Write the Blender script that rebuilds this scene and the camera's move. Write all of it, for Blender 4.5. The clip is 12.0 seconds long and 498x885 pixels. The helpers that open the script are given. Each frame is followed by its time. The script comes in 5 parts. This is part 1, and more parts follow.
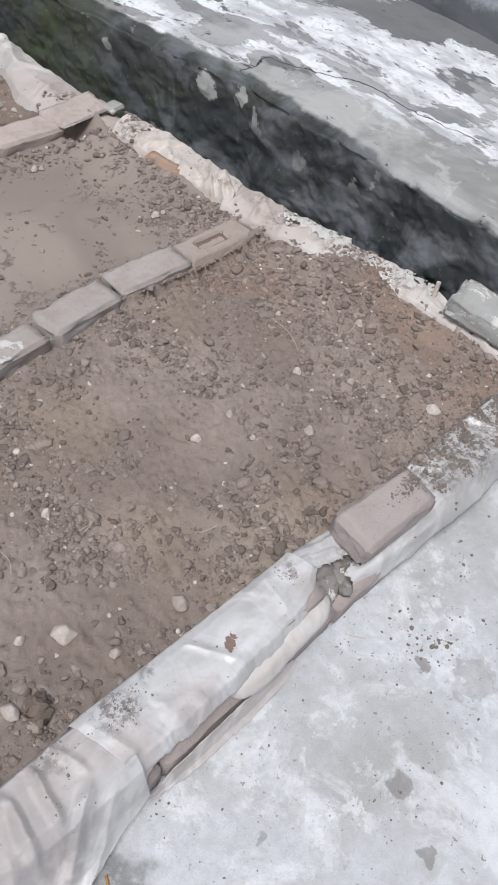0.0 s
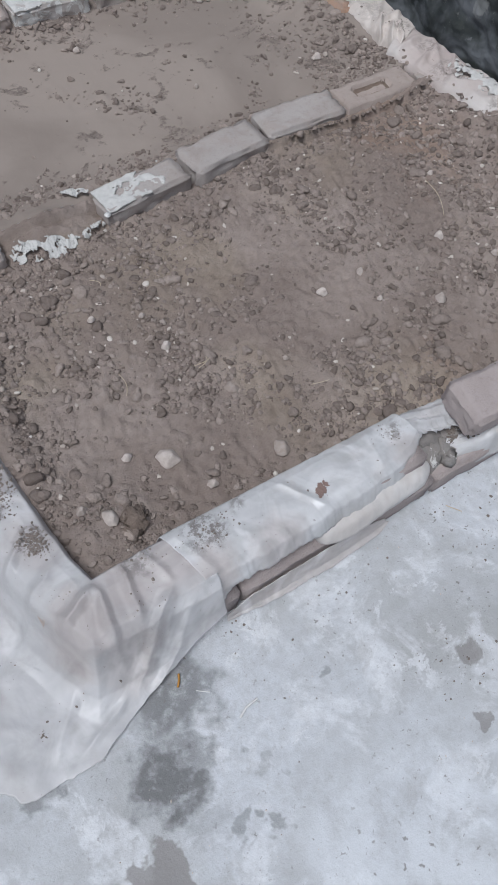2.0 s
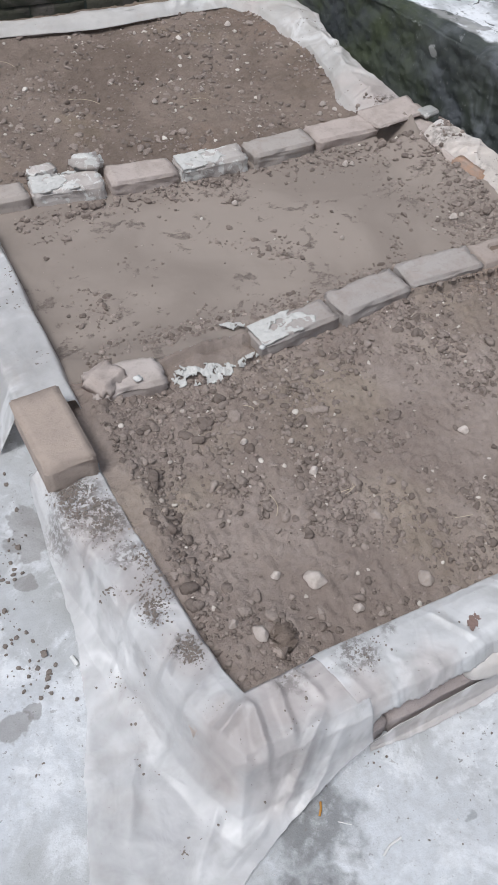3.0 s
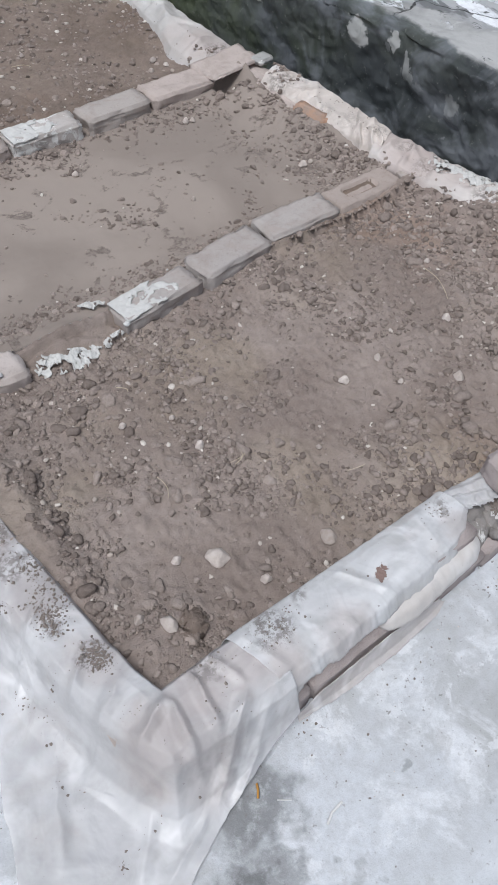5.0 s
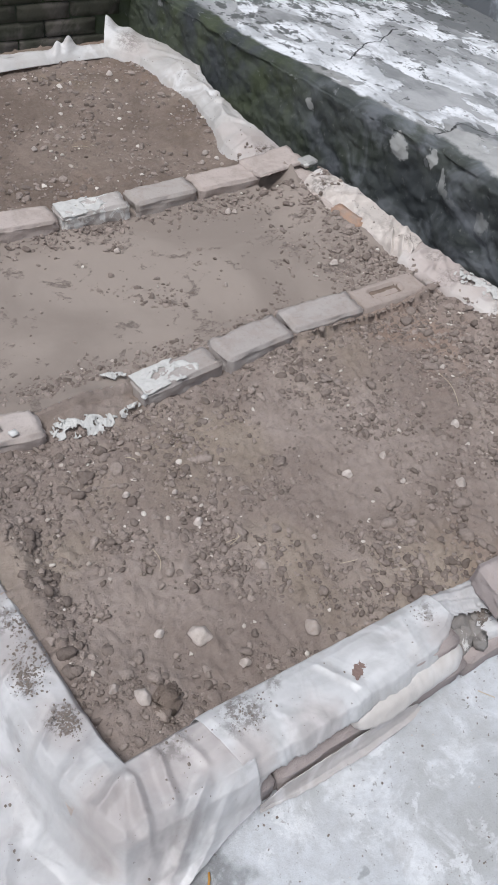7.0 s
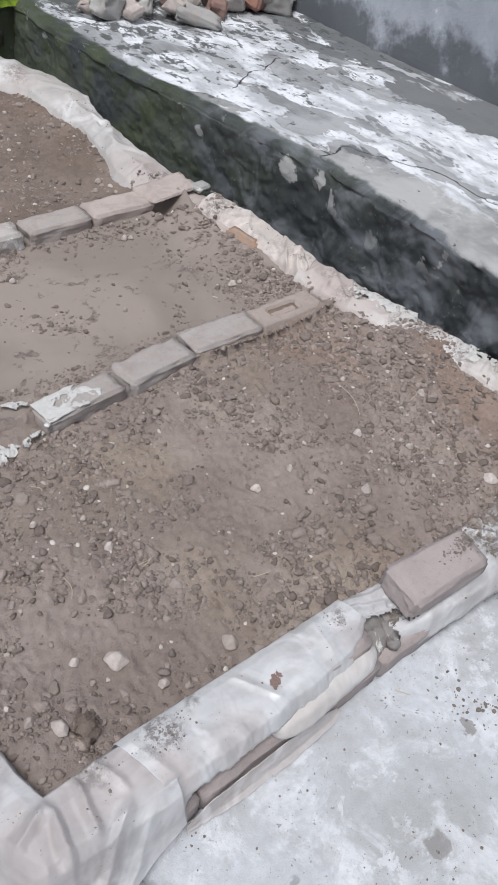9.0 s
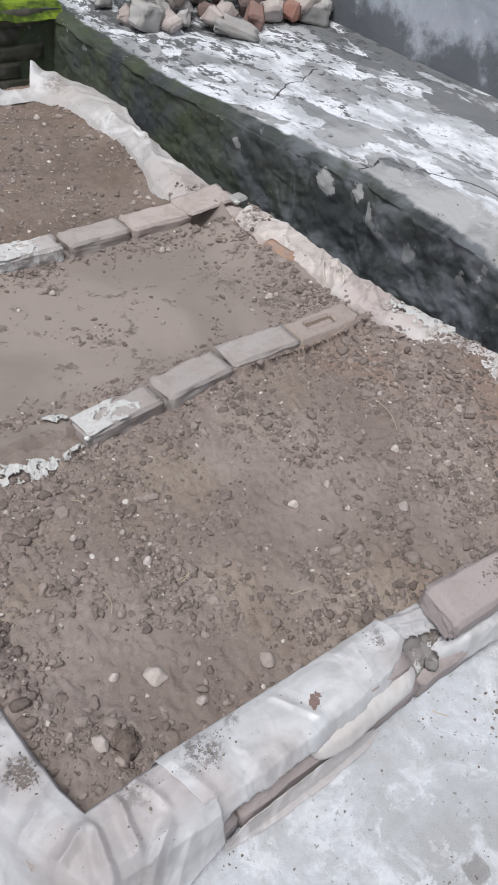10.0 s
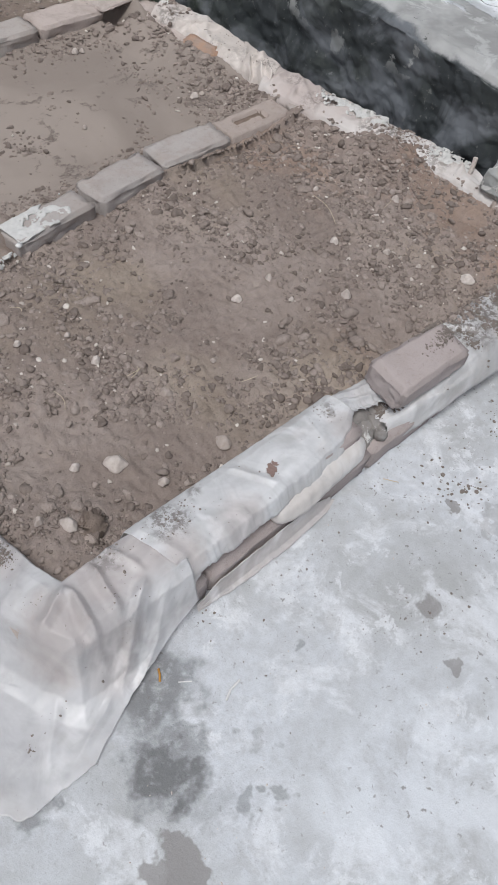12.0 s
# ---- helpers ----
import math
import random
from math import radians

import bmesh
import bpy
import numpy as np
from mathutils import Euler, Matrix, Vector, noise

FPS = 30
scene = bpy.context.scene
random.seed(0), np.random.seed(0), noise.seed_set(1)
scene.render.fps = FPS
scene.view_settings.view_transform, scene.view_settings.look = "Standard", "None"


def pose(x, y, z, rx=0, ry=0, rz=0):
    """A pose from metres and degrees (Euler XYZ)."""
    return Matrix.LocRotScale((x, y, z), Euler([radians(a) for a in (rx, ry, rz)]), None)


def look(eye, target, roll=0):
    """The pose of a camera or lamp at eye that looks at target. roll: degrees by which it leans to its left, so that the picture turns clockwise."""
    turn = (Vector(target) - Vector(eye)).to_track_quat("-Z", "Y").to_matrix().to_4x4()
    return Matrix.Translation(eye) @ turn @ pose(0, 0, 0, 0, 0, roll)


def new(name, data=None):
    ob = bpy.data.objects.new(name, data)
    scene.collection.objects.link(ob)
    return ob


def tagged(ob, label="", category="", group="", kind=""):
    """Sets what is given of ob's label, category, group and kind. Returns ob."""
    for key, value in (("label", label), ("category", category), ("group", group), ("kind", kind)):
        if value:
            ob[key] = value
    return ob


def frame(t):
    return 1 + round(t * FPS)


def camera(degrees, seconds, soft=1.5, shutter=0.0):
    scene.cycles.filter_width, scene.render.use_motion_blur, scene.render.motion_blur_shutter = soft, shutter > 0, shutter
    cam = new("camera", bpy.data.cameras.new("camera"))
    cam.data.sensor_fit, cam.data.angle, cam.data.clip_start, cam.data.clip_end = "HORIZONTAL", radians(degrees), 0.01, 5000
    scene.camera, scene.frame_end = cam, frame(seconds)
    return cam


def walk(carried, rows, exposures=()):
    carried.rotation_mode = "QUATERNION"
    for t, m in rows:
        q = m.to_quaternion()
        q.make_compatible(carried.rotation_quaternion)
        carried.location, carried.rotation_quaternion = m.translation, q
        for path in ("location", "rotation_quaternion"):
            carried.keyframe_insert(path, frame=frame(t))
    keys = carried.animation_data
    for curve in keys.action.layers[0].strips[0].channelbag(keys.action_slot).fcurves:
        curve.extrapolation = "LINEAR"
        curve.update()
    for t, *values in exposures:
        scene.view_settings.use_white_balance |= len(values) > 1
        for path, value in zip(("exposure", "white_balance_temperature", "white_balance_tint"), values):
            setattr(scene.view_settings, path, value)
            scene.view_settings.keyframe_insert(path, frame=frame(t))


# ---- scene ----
cam = camera(35.1, 12.0, soft=1.0)
PATH = [
    (0, (-0.166, -0.407, 1.467), (0.925, 0.345, -0.031), 14.3),
    (0.5, (-0.121, -0.477, 1.46), (0.789, 0.204, -0.186), 14.0),
    (1, (-0.112, -0.502, 1.432), (0.722, 0.099, -0.283), 16.2),
    (1.5, (-0.138, -0.504, 1.434), (0.625, 0.141, -0.299), 14.6),
    (2, (-0.148, -0.495, 1.446), (0.528, 0.274, -0.272), 10.4),
    (2.5, (-0.182, -0.494, 1.438), (0.415, 0.518, -0.181), 4.4),
    (2.7, (-0.237, -0.482, 1.449), (0.365, 0.592, -0.128), 4.6),
    (4.3, (-0.493, -0.409, 1.505), (0.367, 0.674, 0.061), 11.4),
    (4.5, (-0.418, -0.415, 1.486), (0.436, 0.639, 0.016), 10.1),
    (5, (-0.273, -0.416, 1.421), (0.577, 0.485, -0.149), 6.9),
    (5.5, (-0.253, -0.415, 1.44), (0.574, 0.443, -0.166), 2.7),
    (6, (-0.254, -0.436, 1.44), (0.531, 0.517, -0.134), 4.1),
    (6.5, (-0.251, -0.46, 1.463), (0.551, 0.556, -0.062), 7.6),
    (7, (-0.244, -0.456, 1.47), (0.627, 0.608, 0.018), 10.2),
    (7.5, (-0.244, -0.472, 1.47), (0.761, 0.579, 0.097), 12.5),
    (9.5, (-0.231, -0.492, 1.471), (0.83, 0.492, 0.09), 11.9),
    (10, (-0.248, -0.457, 1.491), (0.763, 0.576, 0.109), 10.8),
    (10.5, (-0.248, -0.472, 1.452), (0.782, 0.575, 0.095), 11.6),
    (11, (-0.218, -0.494, 1.448), (0.878, 0.381, 0.022), 12.9),
    (11.5, (-0.237, -0.492, 1.367), (0.769, 0.281, -0.179), 13.8),
    (12, (-0.329, -0.55, 1.39), (0.652, 0.165, -0.199), 13.5),
]
EXPOSURES = ((0.0, 0.05, 6330, 11), (0.5, -0.07, 6330, 11), (1.0, -0.25, 6100, 10), (1.5, -0.26, 6030, 10), (2.0, -0.30, 6000, 10), (2.5, -0.09, 6170, 10),
             (4.5, -0.03, 6130, 10), (5.0, -0.03, 6080, 10), (6.0, -0.01, 6150, 10), (7.5, 0.00, 6200, 11), (9.5, 0.03, 6230, 11), (10.5, 0.01, 6290, 11),
             (11.0, -0.01, 6330, 11), (12.0, -0.13, 6280, 10))
walk(cam, [(t, look(eye, target, roll)) for t, eye, target, roll in PATH], exposures=EXPOSURES)

# ---- light ----
SUN_ELEV, SUN_AZ = radians(66), radians(-110)      # azimuth from +y towards +x
world = bpy.data.worlds.new("overcast_sky")
scene.world = world
world.use_nodes = True
wn, wl = world.node_tree.nodes, world.node_tree.links
sky = wn.new("ShaderNodeTexSky")
sky.sky_type = "NISHITA"
sky.sun_disc = False
sky.sun_elevation, sky.sun_rotation = SUN_ELEV, SUN_AZ
sky.dust_density, sky.air_density = 4.0, 1.0
grey = wn.new("ShaderNodeHueSaturation")
grey.inputs["Saturation"].default_value = 0.5
wl.new(sky.outputs["Color"], grey.inputs["Color"])
wl.new(grey.outputs["Color"], wn["Background"].inputs["Color"])
wn["Background"].inputs["Strength"].default_value = 0.098
sun = new("sun", bpy.data.lights.new("sun", "SUN"))
sun.data.energy, sun.data.angle, sun.data.color = 2.0, radians(18), (1.0, 0.98, 0.95)
sun_from = Vector((math.sin(SUN_AZ) * math.cos(SUN_ELEV), math.cos(SUN_AZ) * math.cos(SUN_ELEV), math.sin(SUN_ELEV)))
sun.matrix_world = look(sun_from * 20, (0, 0, 0))


# ---- node helpers ----
class Nodes:
    def __init__(self, name, rough=0.9, spec=0.3):
        self.m = bpy.data.materials.new(name)
        self.m.use_nodes = True
        self.t = self.m.node_tree
        self.bsdf = self.t.nodes["Principled BSDF"]
        self.bsdf.inputs["Roughness"].default_value = rough
        self.bsdf.inputs["Specular IOR Level"].default_value = spec
        self.pos = self.t.nodes.new("ShaderNodeNewGeometry").outputs["Position"]

    def put(self, socket, value):
        if isinstance(value, bpy.types.NodeSocket):
            self.t.links.new(value, socket)
        elif isinstance(value, tuple) and len(value) == 3 and socket.type == "RGBA":
            socket.default_value = (*value, 1)
        else:
            socket.default_value = value

    def noise(self, scale, detail=4.0, rough=0.6, warp=0.0, at=None, colour=False):
        n = self.t.nodes.new("ShaderNodeTexNoise")
        self.put(n.inputs["Vector"], at or self.pos)
        for key, v in (("Scale", scale), ("Detail", detail), ("Roughness", rough), ("Distortion", warp)):
            n.inputs[key].default_value = v
        return n.outputs["Color" if colour else "Fac"]

    def cells(self, scale, feature="F1", at=None, out="Distance"):
        n = self.t.nodes.new("ShaderNodeTexVoronoi")
        n.feature = feature
        self.put(n.inputs["Vector"], at or self.pos)
        n.inputs["Scale"].default_value = scale
        return n.outputs[out]

    def ramp(self, fac, low, high, a=0.0, b=1.0):
        n = self.t.nodes.new("ShaderNodeMapRange")
        n.interpolation_type = "SMOOTHSTEP"
        for key, v in (("Value", fac), ("From Min", low), ("From Max", high), ("To Min", a), ("To Max", b)):
            self.put(n.inputs[key], v)
        return n.outputs["Result"]

    def math(self, op, a, b=0.0):
        n = self.t.nodes.new("ShaderNodeMath")
        n.operation = op
        self.put(n.inputs[0], a)
        self.put(n.inputs[1], b)
        return n.outputs[0]

    def mix(self, fac, a, b, blend="MIX"):
        n = self.t.nodes.new("ShaderNodeMix")
        n.data_type, n.blend_type = "RGBA", blend
        self.put(n.inputs["Factor"], fac)
        self.put(n.inputs["A"], a)
        self.put(n.inputs["B"], b)
        return n.outputs["Result"]

    def vec(self, op, a, b):
        n = self.t.nodes.new("ShaderNodeVectorMath")
        n.operation = op
        self.put(n.inputs[0], a)
        self.put(n.inputs[1], b)
        return n.outputs["Value" if op in ("LENGTH", "DISTANCE", "DOT_PRODUCT") else "Vector"]

    def warped(self, scale, amount):
        """The place, shifted about by noise."""
        shift = self.vec("SUBTRACT", self.noise(scale, 3, colour=True), (0.5, 0.5, 0.5))
        return self.vec("ADD", self.pos, self.vec("MULTIPLY", shift, (amount, amount, amount)))

    def spot(self, at, centre, radius, soft=0.4, axes=(1.0, 1.0, 0.0)):
        """1 inside an uneven blot, flat on the ground or on the plane that axes names."""
        flat = self.vec("MULTIPLY", at, axes)
        d = self.vec("DISTANCE", flat, tuple(a * b for a, b in zip((*centre, 0.0)[:3], axes)))
        return self.ramp(d, radius * (1 - soft), radius * (1 + soft), 1.0, 0.0)

    def spots(self, at, rows, soft=0.4, axes=(1.0, 1.0, 0.0)):
        """The largest of several blots: rows of (centre, radius, share)."""
        most = None
        for centre, radius, share in rows:
            one = self.math("MULTIPLY", self.spot(at, centre, radius, soft, axes), share)
            most = one if most is None else self.math("MAXIMUM", most, one)
        return most

    def near_line(self, at, line):
        """How far a place lies from a line of points, seen from above."""
        flat = self.vec("MULTIPLY", at, (1.0, 1.0, 0.0))
        least = None
        for a, b in zip(line[:-1], line[1:]):
            ab = (b[0] - a[0], b[1] - a[1], 0.0)
            ap = self.vec("SUBTRACT", flat, (*a, 0.0))
            share = self.math("DIVIDE", self.vec("DOT_PRODUCT", ap, ab), ab[0] ** 2 + ab[1] ** 2)
            share = self.math("MINIMUM", self.math("MAXIMUM", share, 0.0), 1.0)
            d = self.vec("DISTANCE", ap, self.vec("MULTIPLY", share, ab))
            least = d if least is None else self.math("MINIMUM", least, d)
        return least

    def height(self):
        n = self.t.nodes.new("ShaderNodeSeparateXYZ")
        self.put(n.inputs[0], self.pos)
        return n.outputs["Z"]

    def random(self, island=False):
        if island:
            return self.t.nodes.new("ShaderNodeNewGeometry").outputs["Random Per Island"]
        return self.t.nodes.new("ShaderNodeObjectInfo").outputs["Random"]

    def done(self, colour, height=None, depth=0.002, rough=None, strength=1.0):
        self.put(self.bsdf.inputs["Base Color"], colour)
        if rough is not None:
            self.put(self.bsdf.inputs["Roughness"], rough)
        if height is not None:
            n = self.t.nodes.new("ShaderNodeBump")
            n.inputs["Strength"].default_value, n.inputs["Distance"].default_value = strength, depth
            self.put(n.inputs["Height"], height)
            self.t.links.new(n.outputs["Normal"], self.bsdf.inputs["Normal"])
        return self.m


# ---- materials ----
def soil_material(name, dry, damp, coarse, grain=1.0):
    """Soil with damp and dry ground, a red-brown and an olive cast in places, fine crumbs by grain."""
    n = Nodes(name, 0.95, 0.15)
    wet = n.ramp(n.noise(2.6, 4, 0.6, 0.6), 0.38, 0.62)
    c = n.mix(wet, damp, dry)
    sep = n.t.nodes.new("ShaderNodeSeparateXYZ")
    n.put(sep.inputs[0], n.pos)
    east = n.math("ADD", n.noise(1.9, 4, 0.6, 0.3), n.ramp(sep.outputs["X"], 0.9, 1.5, -0.12, 0.10))
    c = n.mix(n.ramp(east, 0.48, 0.64), c, n.mix(1.0, c, (1.03, 0.945, 0.875), "MULTIPLY"))
    olive = n.noise(2.1, 3, 0.55, 0.3, at=n.vec("ADD", n.pos, (4.1, 9.2, 0.0)))
    c = n.mix(n.ramp(olive, 0.50, 0.66), c, n.mix(1.0, c, (1.07, 1.07, 1.0), "MULTIPLY"))
    c = n.mix(n.ramp(n.noise(45, 4, 0.7), 0.35, 0.7), n.mix(grain, c, n.mix(1.0, c, (0.86, 0.85, 0.84), "MULTIPLY")), c)
    c = n.mix(n.ramp(n.noise(260, 3, 0.7), 0.62, 0.78, 0.0, 0.35 * grain), c, (0.50, 0.44, 0.39))
    c = n.mix(n.ramp(n.noise(330, 2, 0.6), 0.28, 0.4, 0.4 * grain, 0.0), c, (0.16, 0.128, 0.108))
    h = n.math("ADD", n.noise(60, 6, 0.75), n.math("MULTIPLY", n.noise(280, 4, 0.7), 0.6))
    return n.done(c, h, coarse)


def mud_material():
    """Mud that settled smooth, with rough darker islands where the skin has broken."""
    n = Nodes("drying_mud", 0.82, 0.25)
    c = n.mix(n.ramp(n.noise(2.4, 4, 0.55, 0.5), 0.36, 0.64), (0.258, 0.219, 0.191), (0.322, 0.275, 0.240))
    broken = n.ramp(n.noise(8.5, 7, 0.70, 0.25, at=n.vec("MULTIPLY", n.pos, (0.95, 1.15, 1.0))), 0.58, 0.625)
    rough = n.mix(n.ramp(n.noise(70, 4, 0.7), 0.4, 0.62), (0.16, 0.132, 0.115), (0.26, 0.218, 0.192))
    c = n.mix(n.math("MULTIPLY", broken, 0.8), c, rough)
    c = n.mix(n.ramp(n.noise(210, 3, 0.7), 0.66, 0.76, 0.0, 0.3), c, (0.5, 0.44, 0.39))
    skin = n.math("MULTIPLY", n.noise(30, 5, 0.6), 0.25)
    h = n.math("ADD", skin, n.math("MULTIPLY", broken, n.math("SUBTRACT", n.noise(90, 5, 0.75), 0.6)))
    return n.done(c, h, 0.006)


def clod_material():
    n = Nodes("soil_clod", 0.96, 0.12)
    r = n.random(island=True)
    c = n.mix(n.math("POWER", r, 1.2), (0.200, 0.165, 0.145), (0.405, 0.345, 0.308))
    c = n.mix(n.ramp(n.noise(150, 4, 0.7), 0.4, 0.7), c, n.mix(1.0, c, (0.85, 0.83, 0.81), "MULTIPLY"))
    return n.done(c, n.math("ADD", n.noise(120, 4, 0.7), n.math("MULTIPLY", n.noise(420, 3, 0.7), 0.4)), 0.004)


def stone_material():
    n = Nodes("pale_stone", 0.85, 0.3)
    r = n.random()
    c = n.mix(r, (0.385, 0.332, 0.298), (0.67, 0.61, 0.565))
    c = n.mix(n.ramp(n.noise(90, 4), 0.35, 0.7), c, n.mix(0.35, c, (0.27, 0.21, 0.17)))
    return n.done(c, n.noise(220, 4), 0.0008)


def pebble_material():
    n = Nodes("pebble", 0.85, 0.3)
    c = n.mix(n.random(island=True), (0.40, 0.34, 0.295), (0.70, 0.655, 0.60))
    return n.done(c, n.noise(300, 3), 0.0006)


def brick_material(name, a, b, dirt, lime=0.0):
    """Dirty hand-made brick: a to b from brick to brick, mud in the hollows, lime splashes on it."""
    n = Nodes(name, 0.92, 0.2)
    c = n.mix(n.random(), a, b)
    c = n.mix(n.ramp(n.noise(14, 5, 0.65, 0.4), 0.40, 0.66, 0.0, dirt), c, (0.34, 0.285, 0.25))
    c = n.mix(n.ramp(n.noise(85, 4, 0.7), 0.5, 0.8, 0.0, 0.5), c, n.mix(1.0, c, (0.62, 0.6, 0.58), "MULTIPLY"))
    c = n.mix(n.ramp(n.noise(190, 3, 0.6), 0.64, 0.74, 0.0, 0.55), c, (0.5, 0.44, 0.39))
    if lime:
        blot = n.ramp(n.noise(17, 6, 0.7, 0.8), 0.62 - 0.3 * lime, 0.67 - 0.3 * lime)
        c = n.mix(blot, c, n.mix(n.noise(120, 3), (0.55, 0.54, 0.51), (0.80, 0.80, 0.78)))
    h = n.math("ADD", n.noise(55, 5, 0.7), n.math("MULTIPLY", n.noise(320, 3, 0.7), 0.5))
    return n.done(c, h, 0.0025)


def plastic_material(name, tint, clear, mud, rough=0.30, coat=0.25, films=(), soiled=()):
    """Cloudy polythene sheet: part see-through, whiter and less clear in soft noise bands, with dried mud films on it.
    """
    n = Nodes(name, 0.22, 0.9)
    n.bsdf.inputs["Coat Weight"].default_value, n.bsdf.inputs["Coat Roughness"].default_value = coat, 0.3
    film = n.ramp(n.noise(9, 5, 0.7, 0.5), 0.46, 0.74, 0.0, mud)
    away = n.math("ABSOLUTE", n.math("SUBTRACT", n.noise(6.5, 3, 0.5, 0.9), 0.5))
    white = n.math("MULTIPLY", n.ramp(away, 0.0, 0.12, 0.5, 0.0), n.ramp(n.noise(3.5, 2), 0.42, 0.6))
    cloud = n.ramp(n.noise(5, 5, 0.62, 0.4), 0.36, 0.66)
    c = n.mix(cloud, tuple(v * 0.93 for v in tint), tuple(min(0.92, v * 1.08) for v in tint))
    c = n.mix(white, c, (0.88, 0.885, 0.89))
    c = n.mix(n.ramp(n.noise(13, 6, 0.7, 0.6), 0.52, 0.70, 0.0, 0.4), c, (0.52, 0.515, 0.51))
    c = n.mix(film, c, (0.52, 0.455, 0.41))
    if films:
        c = n.mix(n.spots(n.warped(16, 0.08), films, 0.5), c, (0.56, 0.475, 0.44))
    if soiled:
        dust = n.math("MULTIPLY", n.spots(n.warped(30, 0.06), soiled, 0.5), n.ramp(n.noise(75, 5, 0.75), 0.42, 0.56))
        c = n.mix(dust, c, (0.20, 0.172, 0.152))
    specks = n.ramp(n.noise(110, 3, 0.7), 0.68, 0.74, 0.0, 0.75)
    c = n.mix(n.math("MULTIPLY", specks, n.ramp(n.noise(11, 3), 0.45, 0.6)), c, (0.17, 0.135, 0.115))
    crease = n.math("ADD", n.noise(11, 3, 0.45, 0.9), n.math("MULTIPLY", n.noise(60, 2, 0.5, 0.8), 0.07))
    m = n.done(c, crease, 0.007, n.ramp(n.noise(14, 3), 0.3, 0.7, rough, rough + 0.2), 0.8)
    clear_node = n.t.nodes.new("ShaderNodeBsdfTransparent")
    clear_node.inputs["Color"].default_value = (0.95, 0.945, 0.94, 1)
    two = n.t.nodes.new("ShaderNodeMixShader")
    see = n.ramp(n.noise(7, 4, 0.6, 0.3), 0.3, 0.7, clear * 0.7, clear)
    n.put(two.inputs[0], n.math("MULTIPLY", see, n.math("SUBTRACT", 1.0, n.math("MULTIPLY", white, 0.7))))
    n.t.links.new(n.bsdf.outputs[0], two.inputs[1])
    n.t.links.new(clear_node.outputs[0], two.inputs[2])
    n.t.links.new(two.outputs[0], n.t.nodes["Material Output"].inputs["Surface"])
    return m


def floor_material():
    n = Nodes("worn_concrete", 0.6, 0.4)
    at = n.warped(20, 0.15)
    fine = n.warped(26, 0.05)
    c = n.mix(n.ramp(n.noise(1.9, 5, 0.6, 0.5), 0.36, 0.64), (0.41, 0.418, 0.418), (0.575, 0.60, 0.63))
    c = n.mix(n.ramp(n.noise(6.5, 6, 0.66, 0.7), 0.50, 0.62, 0.0, 0.7), c, (0.72, 0.74, 0.765))
    c = n.mix(n.ramp(n.noise(4.3, 5, 0.62, 0.4), 0.58, 0.78, 0.0, 0.5), c, (0.36, 0.355, 0.335))
    c = n.mix(n.ramp(n.noise(38, 5, 0.7), 0.36, 0.62, 0.28, 0.0), c, (0.34, 0.34, 0.34))
    smear = n.math("MULTIPLY", n.ramp(n.noise(17, 8, 0.72, 0.3), 0.53, 0.60), n.ramp(n.noise(3.1, 3), 0.44, 0.58))
    c = n.mix(n.math("MULTIPLY", smear, 0.6), c, (0.74, 0.757, 0.775))
    c = n.mix(n.ramp(n.noise(11, 6, 0.7, 0.4), 0.57, 0.68, 0.0, 0.4), c, (0.36, 0.36, 0.355))
    c = n.mix(n.ramp(n.noise(140, 3, 0.7), 0.30, 0.38, 0.5, 0.0), c, (0.27, 0.27, 0.27))
    # bluish sky sheen on the near floor, put into its colour as pale blots
    worn = n.spots(n.warped(4, 0.35), (((0.42, -0.78), 0.26, 0.6), ((0.16, -0.60), 0.12, 0.5), ((0.70, -0.60), 0.12, 0.4), ((0.10, -0.95), 0.3, 0.6)), 0.6)
    c = n.mix(n.math("MULTIPLY", worn, n.ramp(n.noise(8, 6, 0.68, 0.4), 0.34, 0.58)), c, (0.74, 0.775, 0.815))
    # dried crusts and damp blots
    damp = None
    for x, y, r, k in ((-0.055, -0.345, 0.06, 0.9), (0.0, -0.335, 0.035, 0.6), (0.02, -0.225, 0.075, 0.74),
                       (-0.245, -0.25, 0.035, 0.6), (0.02, -0.475, 0.02, 0.5), (0.065, -0.50, 0.016, 0.5),
                       (0.10, -0.40, 0.02, 0.3), (-0.02, -0.435, 0.03, 0.25), (0.275, -0.32, 0.014, 0.5)):
        s = n.math("MULTIPLY", n.spot(at, (x, y), r), k)
        damp = s if damp is None else n.math("MAXIMUM", damp, s)
    damp = n.math("MULTIPLY", damp, n.ramp(n.noise(30, 5, 0.7), 0.30, 0.52, 0.35, 1.0))
    c = n.mix(damp, c, (0.13, 0.133, 0.133))
    for x, y, r, k in ((0.545, -0.447, 0.026, 0.6), (0.487, -0.553, 0.017, 0.65), (0.772, -0.327, 0.014, 0.7),
                       (-0.135, -0.47, 0.05, 0.72), (-0.40, 0.16, 0.03, 0.6), (-0.30, 0.44, 0.022, 0.6),
                       (-0.25, 0.55, 0.06, 0.55), (0.83, -0.42, 0.05, 0.35), (-0.36, 0.17, 0.018, 0.6)):
        c = n.mix(n.math("MULTIPLY", n.spot(at if r > 0.04 else fine, (x, y), r, 0.12), k), c, (0.205, 0.19, 0.18))
    flecks = n.math("MULTIPLY", n.ramp(n.noise(60, 3, 0.65), 0.635, 0.67), n.ramp(n.noise(4, 3), 0.40, 0.60))
    c = n.mix(n.math("MULTIPLY", flecks, 0.75), c, (0.20, 0.19, 0.18))
